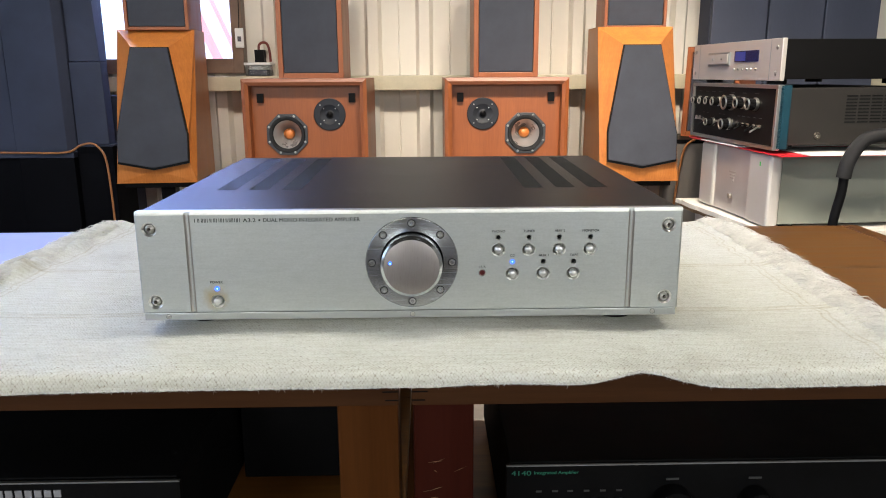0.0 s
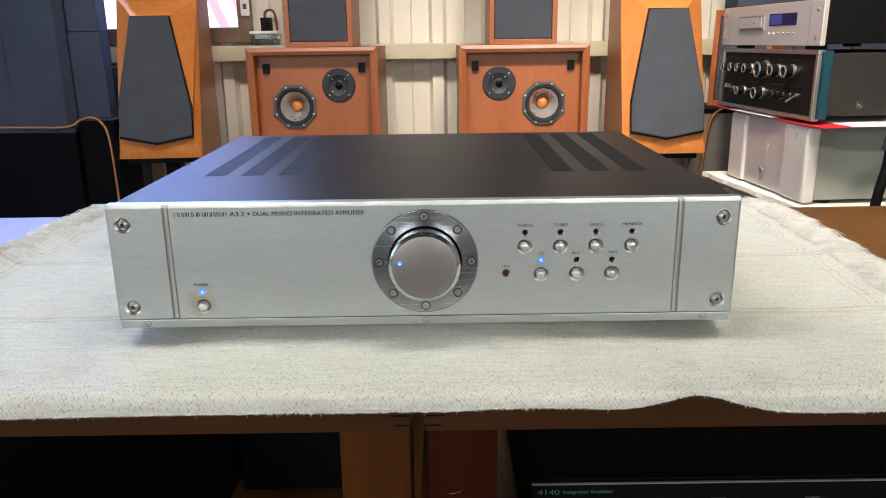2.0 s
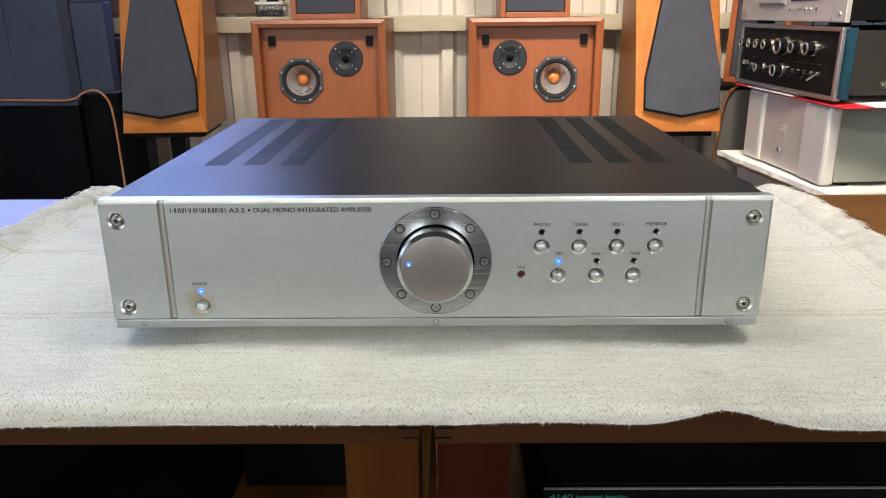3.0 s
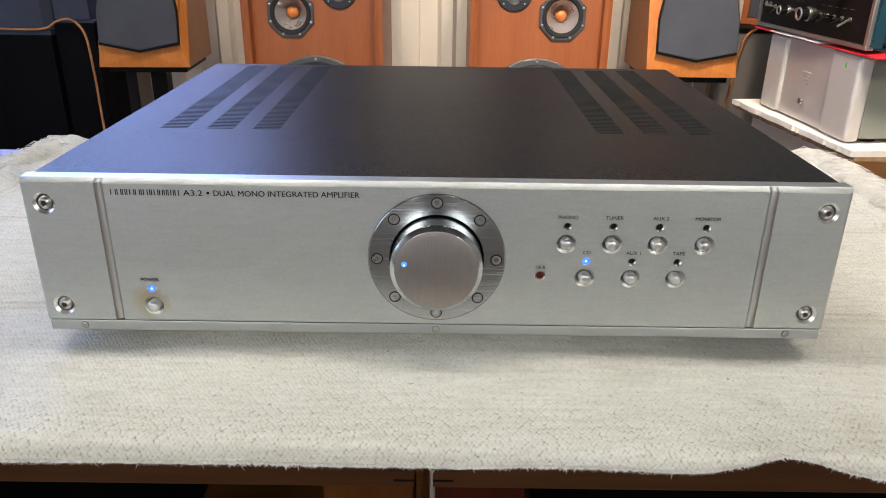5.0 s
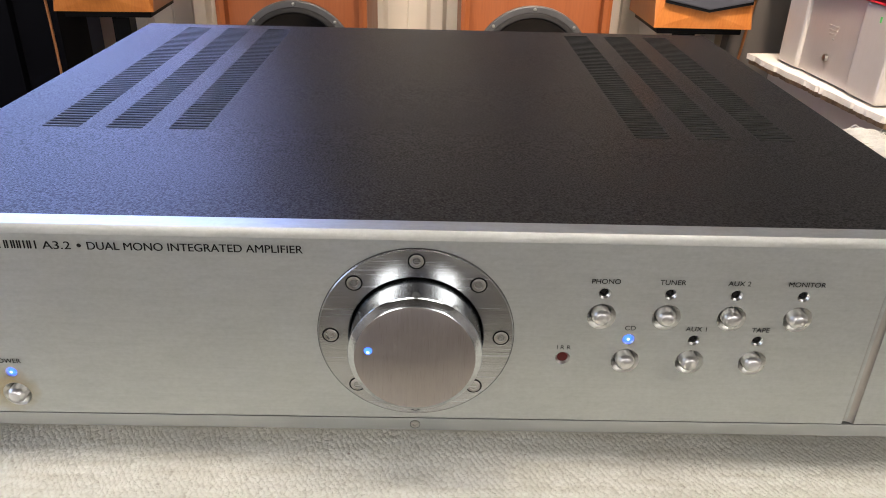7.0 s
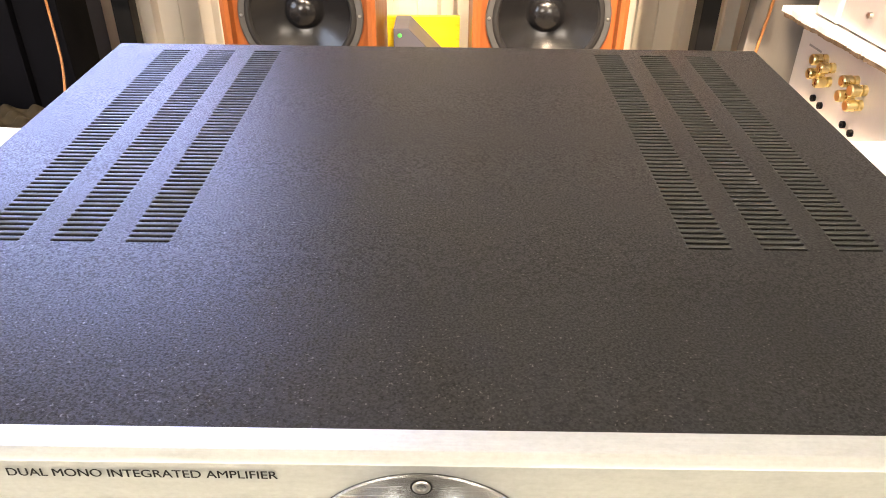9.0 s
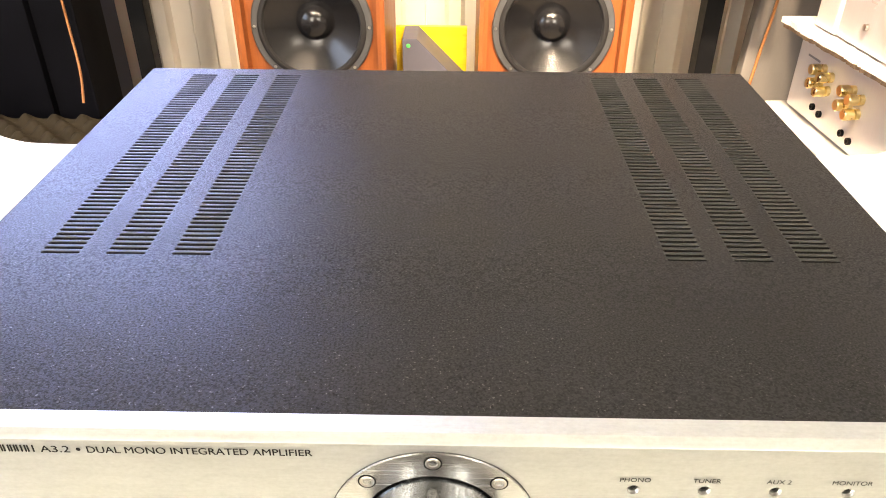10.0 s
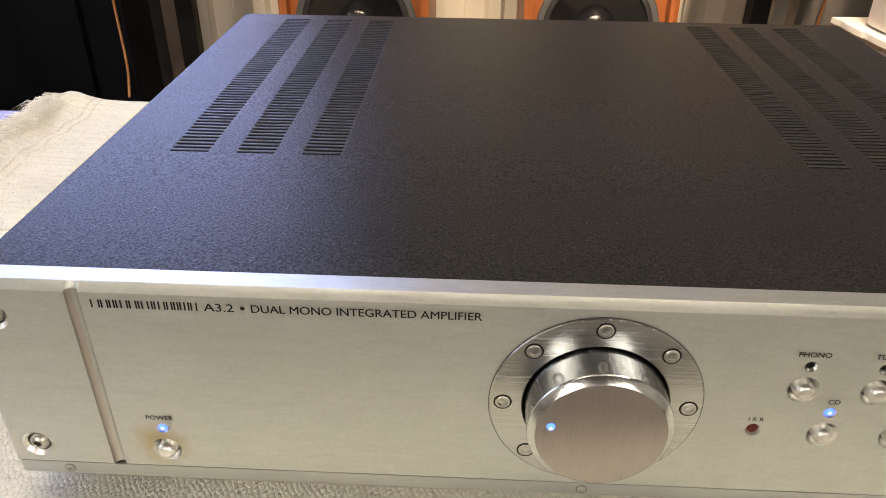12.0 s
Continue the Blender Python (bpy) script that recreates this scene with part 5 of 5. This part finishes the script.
# ---- black speakers by the window ----
def black_stack():
    t = thing("black_speaker", pose(0, 0, 0), "tall black loudspeaker built of two stacked cabinets", "loudspeaker", "black loudspeakers")
    part("upper_cabinet", prism([(-1.70, 0.676), (-1.181, 0.676), (-1.186, 1.16), (-1.70, 1.16)], 1.60, 1.90, "y", 0.003), "black_face", t)
    part("upper_front", prism([(-1.178, 1.592), (-1.034, 1.592), (-1.014, 1.612), (-1.014, 1.88), (-1.178, 1.88)], 0.676, 1.16, "z", 0.0015), "black_face", t)
    part("lower_cabinet", box(-1.70, -1.172, 1.592, 1.90, 0.0, 0.660, 0.003), "black", t)
    part("lower_front", box(-1.169, -1.012, 1.580, 1.90, 0.0, 0.660, 0.003), "black", t)
    part("shelf_strip", box(-1.70, -1.010, 1.578, 1.90, 0.6605, 0.6755, 0.002), "black_face", t)
    t2 = thing("black_speaker", pose(0, 0, 0), "tall black loudspeaker with a slim sectioned column", "loudspeaker", "black loudspeakers")
    part("column_top", prism([(-1.012, 0.9295), (-0.926, 0.9295), (-0.936, 1.16), (-1.012, 1.16)], 1.620, 1.66, "y", 0.002), "black_face", t2)
    part("column_middle", prism([(-1.012, 0.6955), (-0.921, 0.6955), (-0.923, 0.927), (-1.012, 0.927)], 1.614, 1.66, "y", 0.002), "black_face", t2)
    part("column_base", box(-1.008, -0.905, 1.595, 1.745, 0.0, 0.690, 0.003), "black", t2)
    part("shelf_strip", box(-1.008, -0.904, 1.594, 1.745, 0.6905, 0.6950, 0.001), "black_face", t2)
    # dark block stands in for the wall's shade under the ledge
    part("column_rear", box(-1.100, -0.930, 1.780, 1.880, 0.0, 0.830, 0.003), "black_face", t2)
    solo("speaker_cable", tube([(-1.60, 1.585, 0.6775), (-1.35, 1.588, 0.6775), (-1.16, 1.574, 0.6765), (-1.03, 1.572, 0.6765), (-0.990, 1.575, 0.695), (-0.955, 1.57, 0.702), (-0.930, 1.562, 0.690), (-0.912, 1.556, 0.660), (-0.904, 1.550, 0.590), (-0.900, 1.545, 0.480), (-0.888, 1.52, 0.38), (-0.884, 1.49, 0.315)], 0.0030, 8), "copper", "copper-coloured cable hanging off the black loudspeaker", "cable", smooth=60)


black_stack()


def foam_crate():
    t = thing("acoustic_foam", pose(-1.0, 1.40, -0.105), "brown egg-crate foam sheet on a low dark crate", "foam")
    part("crate", box(-0.45, 0.42, -0.36, 0.13, 0.105, 0.335, 0.004), "black", t)
    bm = bmesh.new()
    n, mdim = 100, 56
    g = [[bm.verts.new((-0.45 + 0.87 * i / n, -0.36 + 0.49 * j / mdim, 0.365 + 0.018 * math.sin(i * 0.87 * 0.9) * math.sin(j * 0.9 * 0.87))) for j in range(mdim + 1)] for i in range(n + 1)]
    for i in range(n):
        for j in range(mdim):
            bm.faces.new((g[i][j], g[i + 1][j], g[i + 1][j + 1], g[i][j + 1]))
    ext = bmesh.ops.extrude_face_region(bm, geom=list(bm.faces))
    for e in ext["geom"]:
        if isinstance(e, bmesh.types.BMVert):
            e.co.z = 0.336
    part("foam_sheet", bm, "foam", t, "egg-crate foam", 60)


foam_crate()


# ---- stack of equipment at the side ----
RZ = -86.35
AX, AY = 0.7105, 1.1735


def vintage_amplifier():
    t = thing("vintage_amplifier", pose(AX, AY - 0.006, 0.7305, 0, 0, RZ), "vintage amplifier with knobs on black fascia in champagne frame", "amplifier")
    hw, h, d = 0.211, 0.134, 0.34
    part("case", box(-hw + 0.006, hw - 0.006, 0.022, d, 0.010, h - 0.006, 0.002), "grey_case", t, "grey metal case")
    for s in (-1, 1):
        part("side_cheek", box(min(s * hw, s * (hw - 0.005)), max(s * hw, s * (hw - 0.005)), 0.002, 0.026, 0.003, h - 0.001, 0.001), "teal", t, "teal blue front edge")
    for a in ((-hw, hw, 0, 0.008), (-hw, hw, h - 0.008, h), (-hw, -hw + 0.009, 0.0081, h - 0.0081), (hw - 0.009, hw, 0.0081, h - 0.0081)):
        part("frame_rail", box(a[0], a[1], -0.004, 0.010, a[2], a[3], 0.001), "champagne", t)
    part("fascia", box(-hw + 0.0091, hw - 0.0091, 0.0, 0.012, 0.0081, h - 0.0081), "fascia_black", t, "glossy brown-black fascia")

    def knob(x, z, r):
        bm = bmesh.new()
        n = 36
        rims = [[bm.verts.new((x + q * math.cos(2 * math.pi * i / n), y, z + q * math.sin(2 * math.pi * i / n))) for i in range(n) for q in [r * (1.0 if i % 2 else 0.93)]] for y in (-0.0055, -0.0205)]
        for i in range(n):
            j = (i + 1) % n
            bm.faces.new((rims[0][i], rims[0][j], rims[1][j], rims[1][i]))
        bm.faces.new(rims[1])
        k = part("rotary_knob", bm, "black_plastic", t, "knurled black control knob")
        part("knob_rim", lathe([(r * 0.99, -0.0200), (r * 1.02, -0.0215), (r * 0.92, -0.0228), (r * 0.74, -0.0224), (r * 0.72, -0.0206)], x, z, 24), "champagne", k, "bright silver rim", 30)
        part("knob_skirt", lathe([(r * 1.12, 0.0), (r * 1.12, -0.0050), (r * 1.06, -0.0060), (r * 0.9, -0.0060)], x, z, 24), "champagne", k, "silver skirt", 30)
    for x, r in ((-0.168, 0.0085), (-0.130, 0.0085), (-0.095, 0.0085), (-0.058, 0.0095), (0.005, 0.0165), (0.062, 0.0115), (0.118, 0.0125)):
        knob(x, 0.092, r)
    for x, r in ((-0.085, 0.009), (-0.002, 0.0125)):
        knob(x, 0.042, r)
    for x in (-0.185, -0.165):
        part("jack", lathe([(0.005, 0), (0.005, -0.002), (0.003, -0.002), (0, -0.0005)], x, 0.048, 16), "champagne", t)
    for i, x in enumerate((-0.142, -0.120, -0.052, -0.032, 0.043, 0.066, 0.090, 0.116, 0.142)):
        q = part("lever_boss", lathe([(0.0040, 0.0), (0.0040, -0.0030), (0, -0.0034)], x, 0.045, 14), "champagne", t, "", 30)
        drop = 0.010 if i % 3 else -0.004
        part("lever", prism([(-0.0033, 0.0435), (-0.0033, 0.0465), (-0.0215, 0.0460 - drop), (-0.0225, 0.0420 - drop)], x - 0.0030, x + 0.0030, "x", 0.0006), "champagne" if i in (0, 3, 8) else "black_plastic", q)
        part("caption_bar", box(x - 0.006, x + 0.006, -0.0006, 0.001, 0.062, 0.0632), "dim_print", t)
    for x in (-0.168, -0.130, -0.095, -0.058, 0.005, 0.062, 0.118):
        part("caption_bar", box(x - 0.009, x + 0.009, -0.0006, 0.001, 0.1135, 0.1147), "dim_print", t)
    sw = part("screw_cup", lathe([(0.0, 0.0006), (0.0040, 0.0006), (0.0062, 0.0020), (0.0075, 0.0012), (0.0080, 0.0)], axis="x", cx=hw - 0.006, cy=0.093, cz=0.029, segs=20), "socket", t, "dark cupped washer")
    part("side_screw", lathe([(0.0, 0.0030), (0.0022, 0.0028), (0.0034, 0.0010)], axis="x", cx=hw - 0.006, cy=0.093, cz=0.029, segs=16), "steel", sw)
    for c in range(4):
        for k in range(9):
            y = 0.149 + 0.0275 * c
            # dark plate stands in for the shaded slot
            part("vent_slot", box(hw - 0.0065, hw - 0.0052, y, y + 0.0235, 0.056 + 0.0067 * k, 0.0588 + 0.0067 * k), "dark_hole", t)
    for x in (-0.16, 0.16):
        for y in (0.05, 0.30):
            part("foot", lathe([(0, 0), (0.014, 0), (0.014, 0.0102), (0, 0.0102)], x, -0.0, 16, "z", y), "rubber", t)
    part("front_foot", box(-0.19, 0.19, 0.02, 0.04, -0.0005, 0.0102), "black_plastic", t)


def silver_player():
    t = thing("disc_player", pose(AX - 0.003, AY, 0.8655, 0, 0, RZ), "silver disc player with blue display on the vintage amplifier", "disc player")
    hw, h, d = 0.216, 0.092, 0.33
    part("case", box(-hw + 0.003, hw - 0.003, 0.010, d, 0.010, h - 0.002, 0.0015), "black_case", t, "black metal case")
    f = part("fascia", box(-hw, hw, 0.0, 0.010, 0.007, h, 0.0015), "player_silver", t, "silver aluminium fascia")
    for x in (-hw + 0.038, hw - 0.045):
        part("groove", box(x - 0.001, x + 0.001, -0.0004, 0.001, 0.008, h - 0.001), "alu_trim", f)
    for x in (-hw + 0.016, hw - 0.020):
        for z in (0.022, h - 0.018):
            part("corner_screw", lathe([(0, -0.002), (0.004, -0.0015), (0.005, 0.0)], x, z, 16), "steel", f)
    tray = part("disc_tray", box(-0.125, -0.010, -0.003, 0.001, 0.039, 0.070, 0.0015), "alu_trim", t)
    part("tray_front", box(-0.119, -0.016, -0.0055, -0.0031, 0.043, 0.066, 0.0015), "player_silver", tray)
    for x in (-0.090, -0.045):
        part("tray_stud", lathe([(0, -0.008), (0.002, -0.0075), (0.0024, -0.0055)], x, 0.055, 12), "steel", tray)
    part("display", box(0.012, 0.122, -0.0012, 0.001, 0.047, 0.071), "display", t, "dark blue display")
    part("display_lit_field", box(0.016, 0.064, -0.0016, -0.0013, 0.049, 0.069), "display_lit", t, "lit blue half")
    for i in range(6):
        part("push_button", lathe([(0, -0.003), (0.0022, -0.0025), (0.003, 0.0)], 0.013 + 0.020 * i, 0.031, 12), "steel", t)
    for x in (-0.15, 0.15):
        for y in (0.03, 0.29):
            part("foot", lathe([(0, -0.0), (0.02, 0.0), (0.02, 0.0102), (0, 0.0102)], x, 0, 20, "z", y), "black_plastic", t)


def power_amplifier():
    t = thing("power_amplifier", pose(AX + 0.004, AY - 0.035, 0.5625, 0, 0, RZ), "pale silver power amplifier with rounded front corners on a white board", "amplifier")
    hw, h, d = 0.172, 0.158, 0.40
    part("case", box(-hw + 0.006, hw - 0.006, 0.028, d, 0.008, h, 0.002), "pale_case", t, "pale grey-green case")
    part("fascia_centre", box(-0.094, 0.076, 0.004, 0.027, 0.004, h - 0.001, 0.002), "silver_panel", t)
    part("fascia_end", box(-hw, -0.095, -0.002, 0.027, 0.002, h, 0.010, 4), "silver_white", t)
    part("fascia_end", box(0.077, hw, -0.002, 0.027, 0.002, h, 0.010, 4), "silver_white", t)
    part("indicator", box(0.128, 0.132, -0.0028, -0.0015, 0.131, 0.140), "led_green", t, "small green indicator")
    part("switch", lathe([(0.006, 0.0), (0.006, -0.006), (0, -0.007)], 0.0, 0.045, 16), "steel", t)
    for k in range(3):
        part("caption_bar", box(-0.022 + 0.003 * k, 0.010 - 0.003 * k, 0.0034, 0.0041, 0.098 - 0.007 * k, 0.1015 - 0.007 * k), "faint_print", t)
    part("stud", lathe([(0.002, 0.0), (0, -0.002)], 0.0, 0.078, 10, cy=0.004), "steel", t)
    for x in (-0.14, 0.14):
        for y in (0.06, 0.34):
            part("foot", lathe([(0, 0), (0.016, 0), (0.016, 0.009), (0, 0.009)], x, 0, 16, "z", y), "rubber", t)


def rear_unit():
    t = thing("stereo_component", pose(AX + 0.030, AY + 0.01, 0.3647, 0, 0, RZ), "pale component showing its rear panel with gold binding posts", "amplifier")
    hw, h, d = 0.210, 0.176, 0.30
    part("case", box(-hw, hw, 0.003, d, 0.006, h, 0.002), "pale_case", t)
    part("rear_panel", box(-hw + 0.002, hw - 0.002, 0.0, 0.0029, 0.008, h - 0.002), "silver_white", t, "pale metal rear panel")
    for x, z in ((-0.097, 0.120), (-0.065, 0.114), (-0.097, 0.092), (-0.065, 0.086), (0.018, 0.118), (0.050, 0.112), (0.018, 0.090), (0.050, 0.084)):
        part("binding_post", lathe([(0.010, 0), (0.010, -0.008), (0.0075, -0.009), (0.0075, -0.012), (0.011, -0.013), (0.011, -0.028), (0.009, -0.030), (0, -0.030)], x, z, 20), "gold", t, "gold-plated binding post", 30)
    for x, z in ((-0.10, 0.040), (-0.07, 0.036), (0.02, 0.034), (0.05, 0.030)):
        part("socket", lathe([(0.007, 0), (0.007, -0.006), (0.004, -0.006), (0, -0.001)], x, z, 16), "black_plastic", t)
    part("caption_bar", box(-0.17, -0.12, -0.0006, 0.001, 0.125, 0.129), "grey_print", t)
    for x in (-0.15, 0.15):
        for y in (0.04, 0.25):
            part("foot", lathe([(0, 0), (0.012, 0), (0.012, 0.0062), (0, 0.0062)], x, 0, 12, "z", y), "rubber", t)


def board_and_papers():
    t = thing("board", pose(AX + 0.000, AY - 0.03, 0.5425, 0, 0, RZ), "white board with a rough chipped edge under the power amplifier", "board")
    bm = bmesh.new()
    r = random.Random(5)
    pts = [(-0.238 + 0.462 * i / 90, 0.004 * noise.noise(Vector((i * 0.085, 0, 0))) + 0.0022 * noise.noise(Vector((i * 0.47, 3, 0))) + (r.uniform(0.001, 0.004) if r.random() < 0.06 else 0.0) - 0.028 + 0.020 * i / 90) for i in range(91)]
    prism(pts + [(0.224, 0.42), (-0.238, 0.42)], 0.0085, 0.0195, "z", bm=bm)
    part("face", bm, "board", t)
    bm = bmesh.new()
    prism([(x, y + 0.005 + r.uniform(0.0, 0.003)) for x, y in pts] + [(0.224, 0.42), (-0.238, 0.42)], -0.002, 0.0084, "z", bm=bm)
    part("rough_underside", bm, "raw_edge", t, "raw chipped edge")
    lower = thing("board", pose(AX + 0.004, AY + 0.01, 0.345, 0, 0, RZ), "white lower board carrying the component with gold posts", "board")
    part("face", prism([(-0.238, -0.030), (0.26, -0.020), (0.26, 0.33), (-0.238, 0.33)], 0.004, 0.0195, "z"), "board", lower)
    part("rough_underside", prism([(-0.236, -0.026), (0.26, -0.016), (0.26, 0.33), (-0.236, 0.33)], -0.003, 0.0039, "z"), "raw_edge", lower, "raw chipped edge")
    part("pedestal", box(-0.20, 0.24, 0.02, 0.31, -0.345, -0.0031, 0.002), "black", lower, "dark box underneath")
    t2 = thing("magazine", pose(AX - 0.004, AY - 0.02, 0.7212, 0, 0, RZ - 1.0), "red and white glossy magazine under the vintage amplifier", "magazine")
    part("cover", box(-0.235, 0.232, 0.004, 0.30, 0.0, 0.0028), "red_paper", t2)
    part("page_block", box(-0.150, 0.05, -0.004, 0.30, 0.0030, 0.0050), "white_paper", t2)
    part("page_block", box(0.090, 0.246, 0.06, 0.30, 0.0030, 0.0050), "white_paper", t2)
    part("insert", box(-0.23, -0.152, -0.003, 0.10, 0.0030, 0.0052), "red_paper", t2)


vintage_amplifier()
silver_player()
power_amplifier()
rear_unit()
board_and_papers()

# wooden speaker and black speakers behind the stack
framed_speaker("wood_framed_speaker", pose(0.838, 1.64, 0.7003, 0, 1.2, -38), 0.16, 0.262, 0.16, 0.016, "teak", "narrow wooden loudspeaker with dark grille behind the equipment stack", "")


def side_speakers():
    t = thing("grey_speaker", pose(0, 0, 0), "dark grey tapering loudspeaker under the wooden one", "loudspeaker")
    part("cabinet", prism([(0.672, 0.0125), (0.705, 0.688), (0.875, 0.688), (0.905, 0.0125)], 1.585, 1.625, "y", 0.003), "grey_panel", t)
    part("rear_post", box(0.800, 0.840, 1.740, 1.780, 0.0125, 0.6880, 0.002), "black_plastic", t)
    part("base", box(0.665, 0.91, 1.57, 1.81, 0.0, 0.012, 0.003), "black_plastic", t)
    part("top_cap", box(0.702, 0.878, 1.583, 1.802, 0.6885, 0.7, 0.001), "black_plastic", t)
    solo("speaker_cable", tube([(0.780, 1.58, 0.701), (0.752, 1.575, 0.68), (0.738, 1.572, 0.62), (0.726, 1.57, 0.50), (0.714, 1.568, 0.40), (0.702, 1.565, 0.25), (0.694, 1.56, 0.005)], 0.0035, 8), "copper", "thin orange cable hanging beside the grey loudspeaker", "cable", smooth=60)
    for x0, x1 in ((0.902, 1.082), (1.083, 1.262), (1.263, 1.440)):
        b = thing("tall_speaker", pose((x0 + x1) / 2, 1.862, 0), "tall dark grey loudspeaker behind the equipment stack", "loudspeaker", "tall grey loudspeakers")
        w = (x1 - x0) / 2
        part("cabinet", box(-w, w, 0.006, 0.10, 0, 1.275, 0.003), "black_face", b)
        part("grille", box(-w + 0.002, w - 0.002, -0.012, 0.0055, 0.02, 1.265, 0.003), "slate", b)
    solo("white_strip", box(0.735, 0.772, 1.87, 1.89, 0.0, 0.83, 0.002), "white_enamel", "narrow white upright strip against the wall", "strip")


side_speakers()


def trolley_handle():
    t = thing("trolley_handle", pose(0.014, 0.02, 0.0), "black bent tube handle with foam grip", "trolley")
    part("tube", tube([(0.735, 0.78, 0.0), (0.745, 0.78, 0.30), (0.760, 0.78, 0.58), (0.772, 0.78, 0.665), (0.774, 0.78, 0.70)], 0.0088, 12), "black_plastic", t, "", 60)
    part("grip", tube([(0.773, 0.78, 0.695), (0.778, 0.78, 0.725), (0.795, 0.78, 0.756), (0.820, 0.78, 0.772), (0.88, 0.78, 0.776), (1.10, 0.78, 0.778)], 0.0130, 14), "foam_grip", t, "black foam grip", 60)
    part("tube", tube([(1.08, 0.78, 0.775), (1.12, 0.78, 0.75), (1.13, 0.78, 0.6), (1.14, 0.78, 0.0)], 0.0088, 12), "black_plastic", t, "", 60)


trolley_handle()


# ---- small things on the ledge and behind the speakers ----
def ledge_things():
    t = thing("storage_box", pose(-0.545, 1.945, 0.8855), "small clear plastic box with a pale lid on the ledge", "box")
    part("body", box(-0.040, 0.040, -0.035, 0.035, 0.0, 0.034, 0.003), "clear_plastic", t)
    part("lid", box(-0.043, 0.043, -0.038, 0.038, 0.0342, 0.043, 0.002), "white_enamel", t)
    part("contents", box(-0.030, 0.030, -0.025, 0.025, 0.003, 0.020, 0.002), "grey_box", t)
    t = thing("socket_plug", pose(-0.540, 1.94, 0.9287), "black socket with red-brown cable lying on the plastic box", "plug")
    part("plug_body", prism([(-0.016, 0.0), (0.016, 0.0), (0.013, 0.018), (0.015, 0.040), (-0.016, 0.040), (-0.012, 0.018)], -0.018, 0.018, "y", 0.002), "black_plastic", t)
    part("cable", tube([(-0.004, 0, 0.039), (-0.002, 0, 0.055), (0.010, 0, 0.063), (0.024, 0, 0.058), (0.031, 0, 0.034), (0.033, 0, 0.002)], 0.0042, 8), "red_cable", t, "", 60)
    t = thing("hanging_tag", pose(-0.604, 1.938, 0.975), "white plastic tag hanging on the window frame", "tag")
    part("tag", box(-0.014, 0.014, 0, 0.006, 0.0, 0.062, 0.0028), "white_enamel", t)
    part("dark_square", box(-0.006, 0.006, -0.0006, 0.0005, 0.020, 0.036), "grey_box", t)
    part("cord", tube([(0, 0.003, 0.061), (0.003, 0.004, 0.2), (-0.004, 0.004, 0.5)], 0.0014, 6), "black_plastic", t)
    b = thing("leaning_board", pose(-0.05, 1.80, 0.0), "yellow wooden board standing between the large loudspeakers", "board")
    part("panel", box(-0.11, 0.079, 0.0, 0.018, 0.0, 0.415, 0.001), "yellow_wood", b)
    g = thing("power_conditioner", pose(-0.054, 1.67, 0.0), "grey box with sloping edge and a green light", "box")
    part("case", prism([(-0.081, 0.0), (-0.081, 0.421), (-0.044, 0.421), (0.086, 0.289), (0.086, 0.0)], 0.0, 0.12, "y", 0.002), "grey_box", g)
    part("indicator", lathe([(0.0055, 0), (0.004, -0.002), (0, -0.003)], -0.066, 0.404, 16), "led_green", g, "lit green light")


ledge_things()
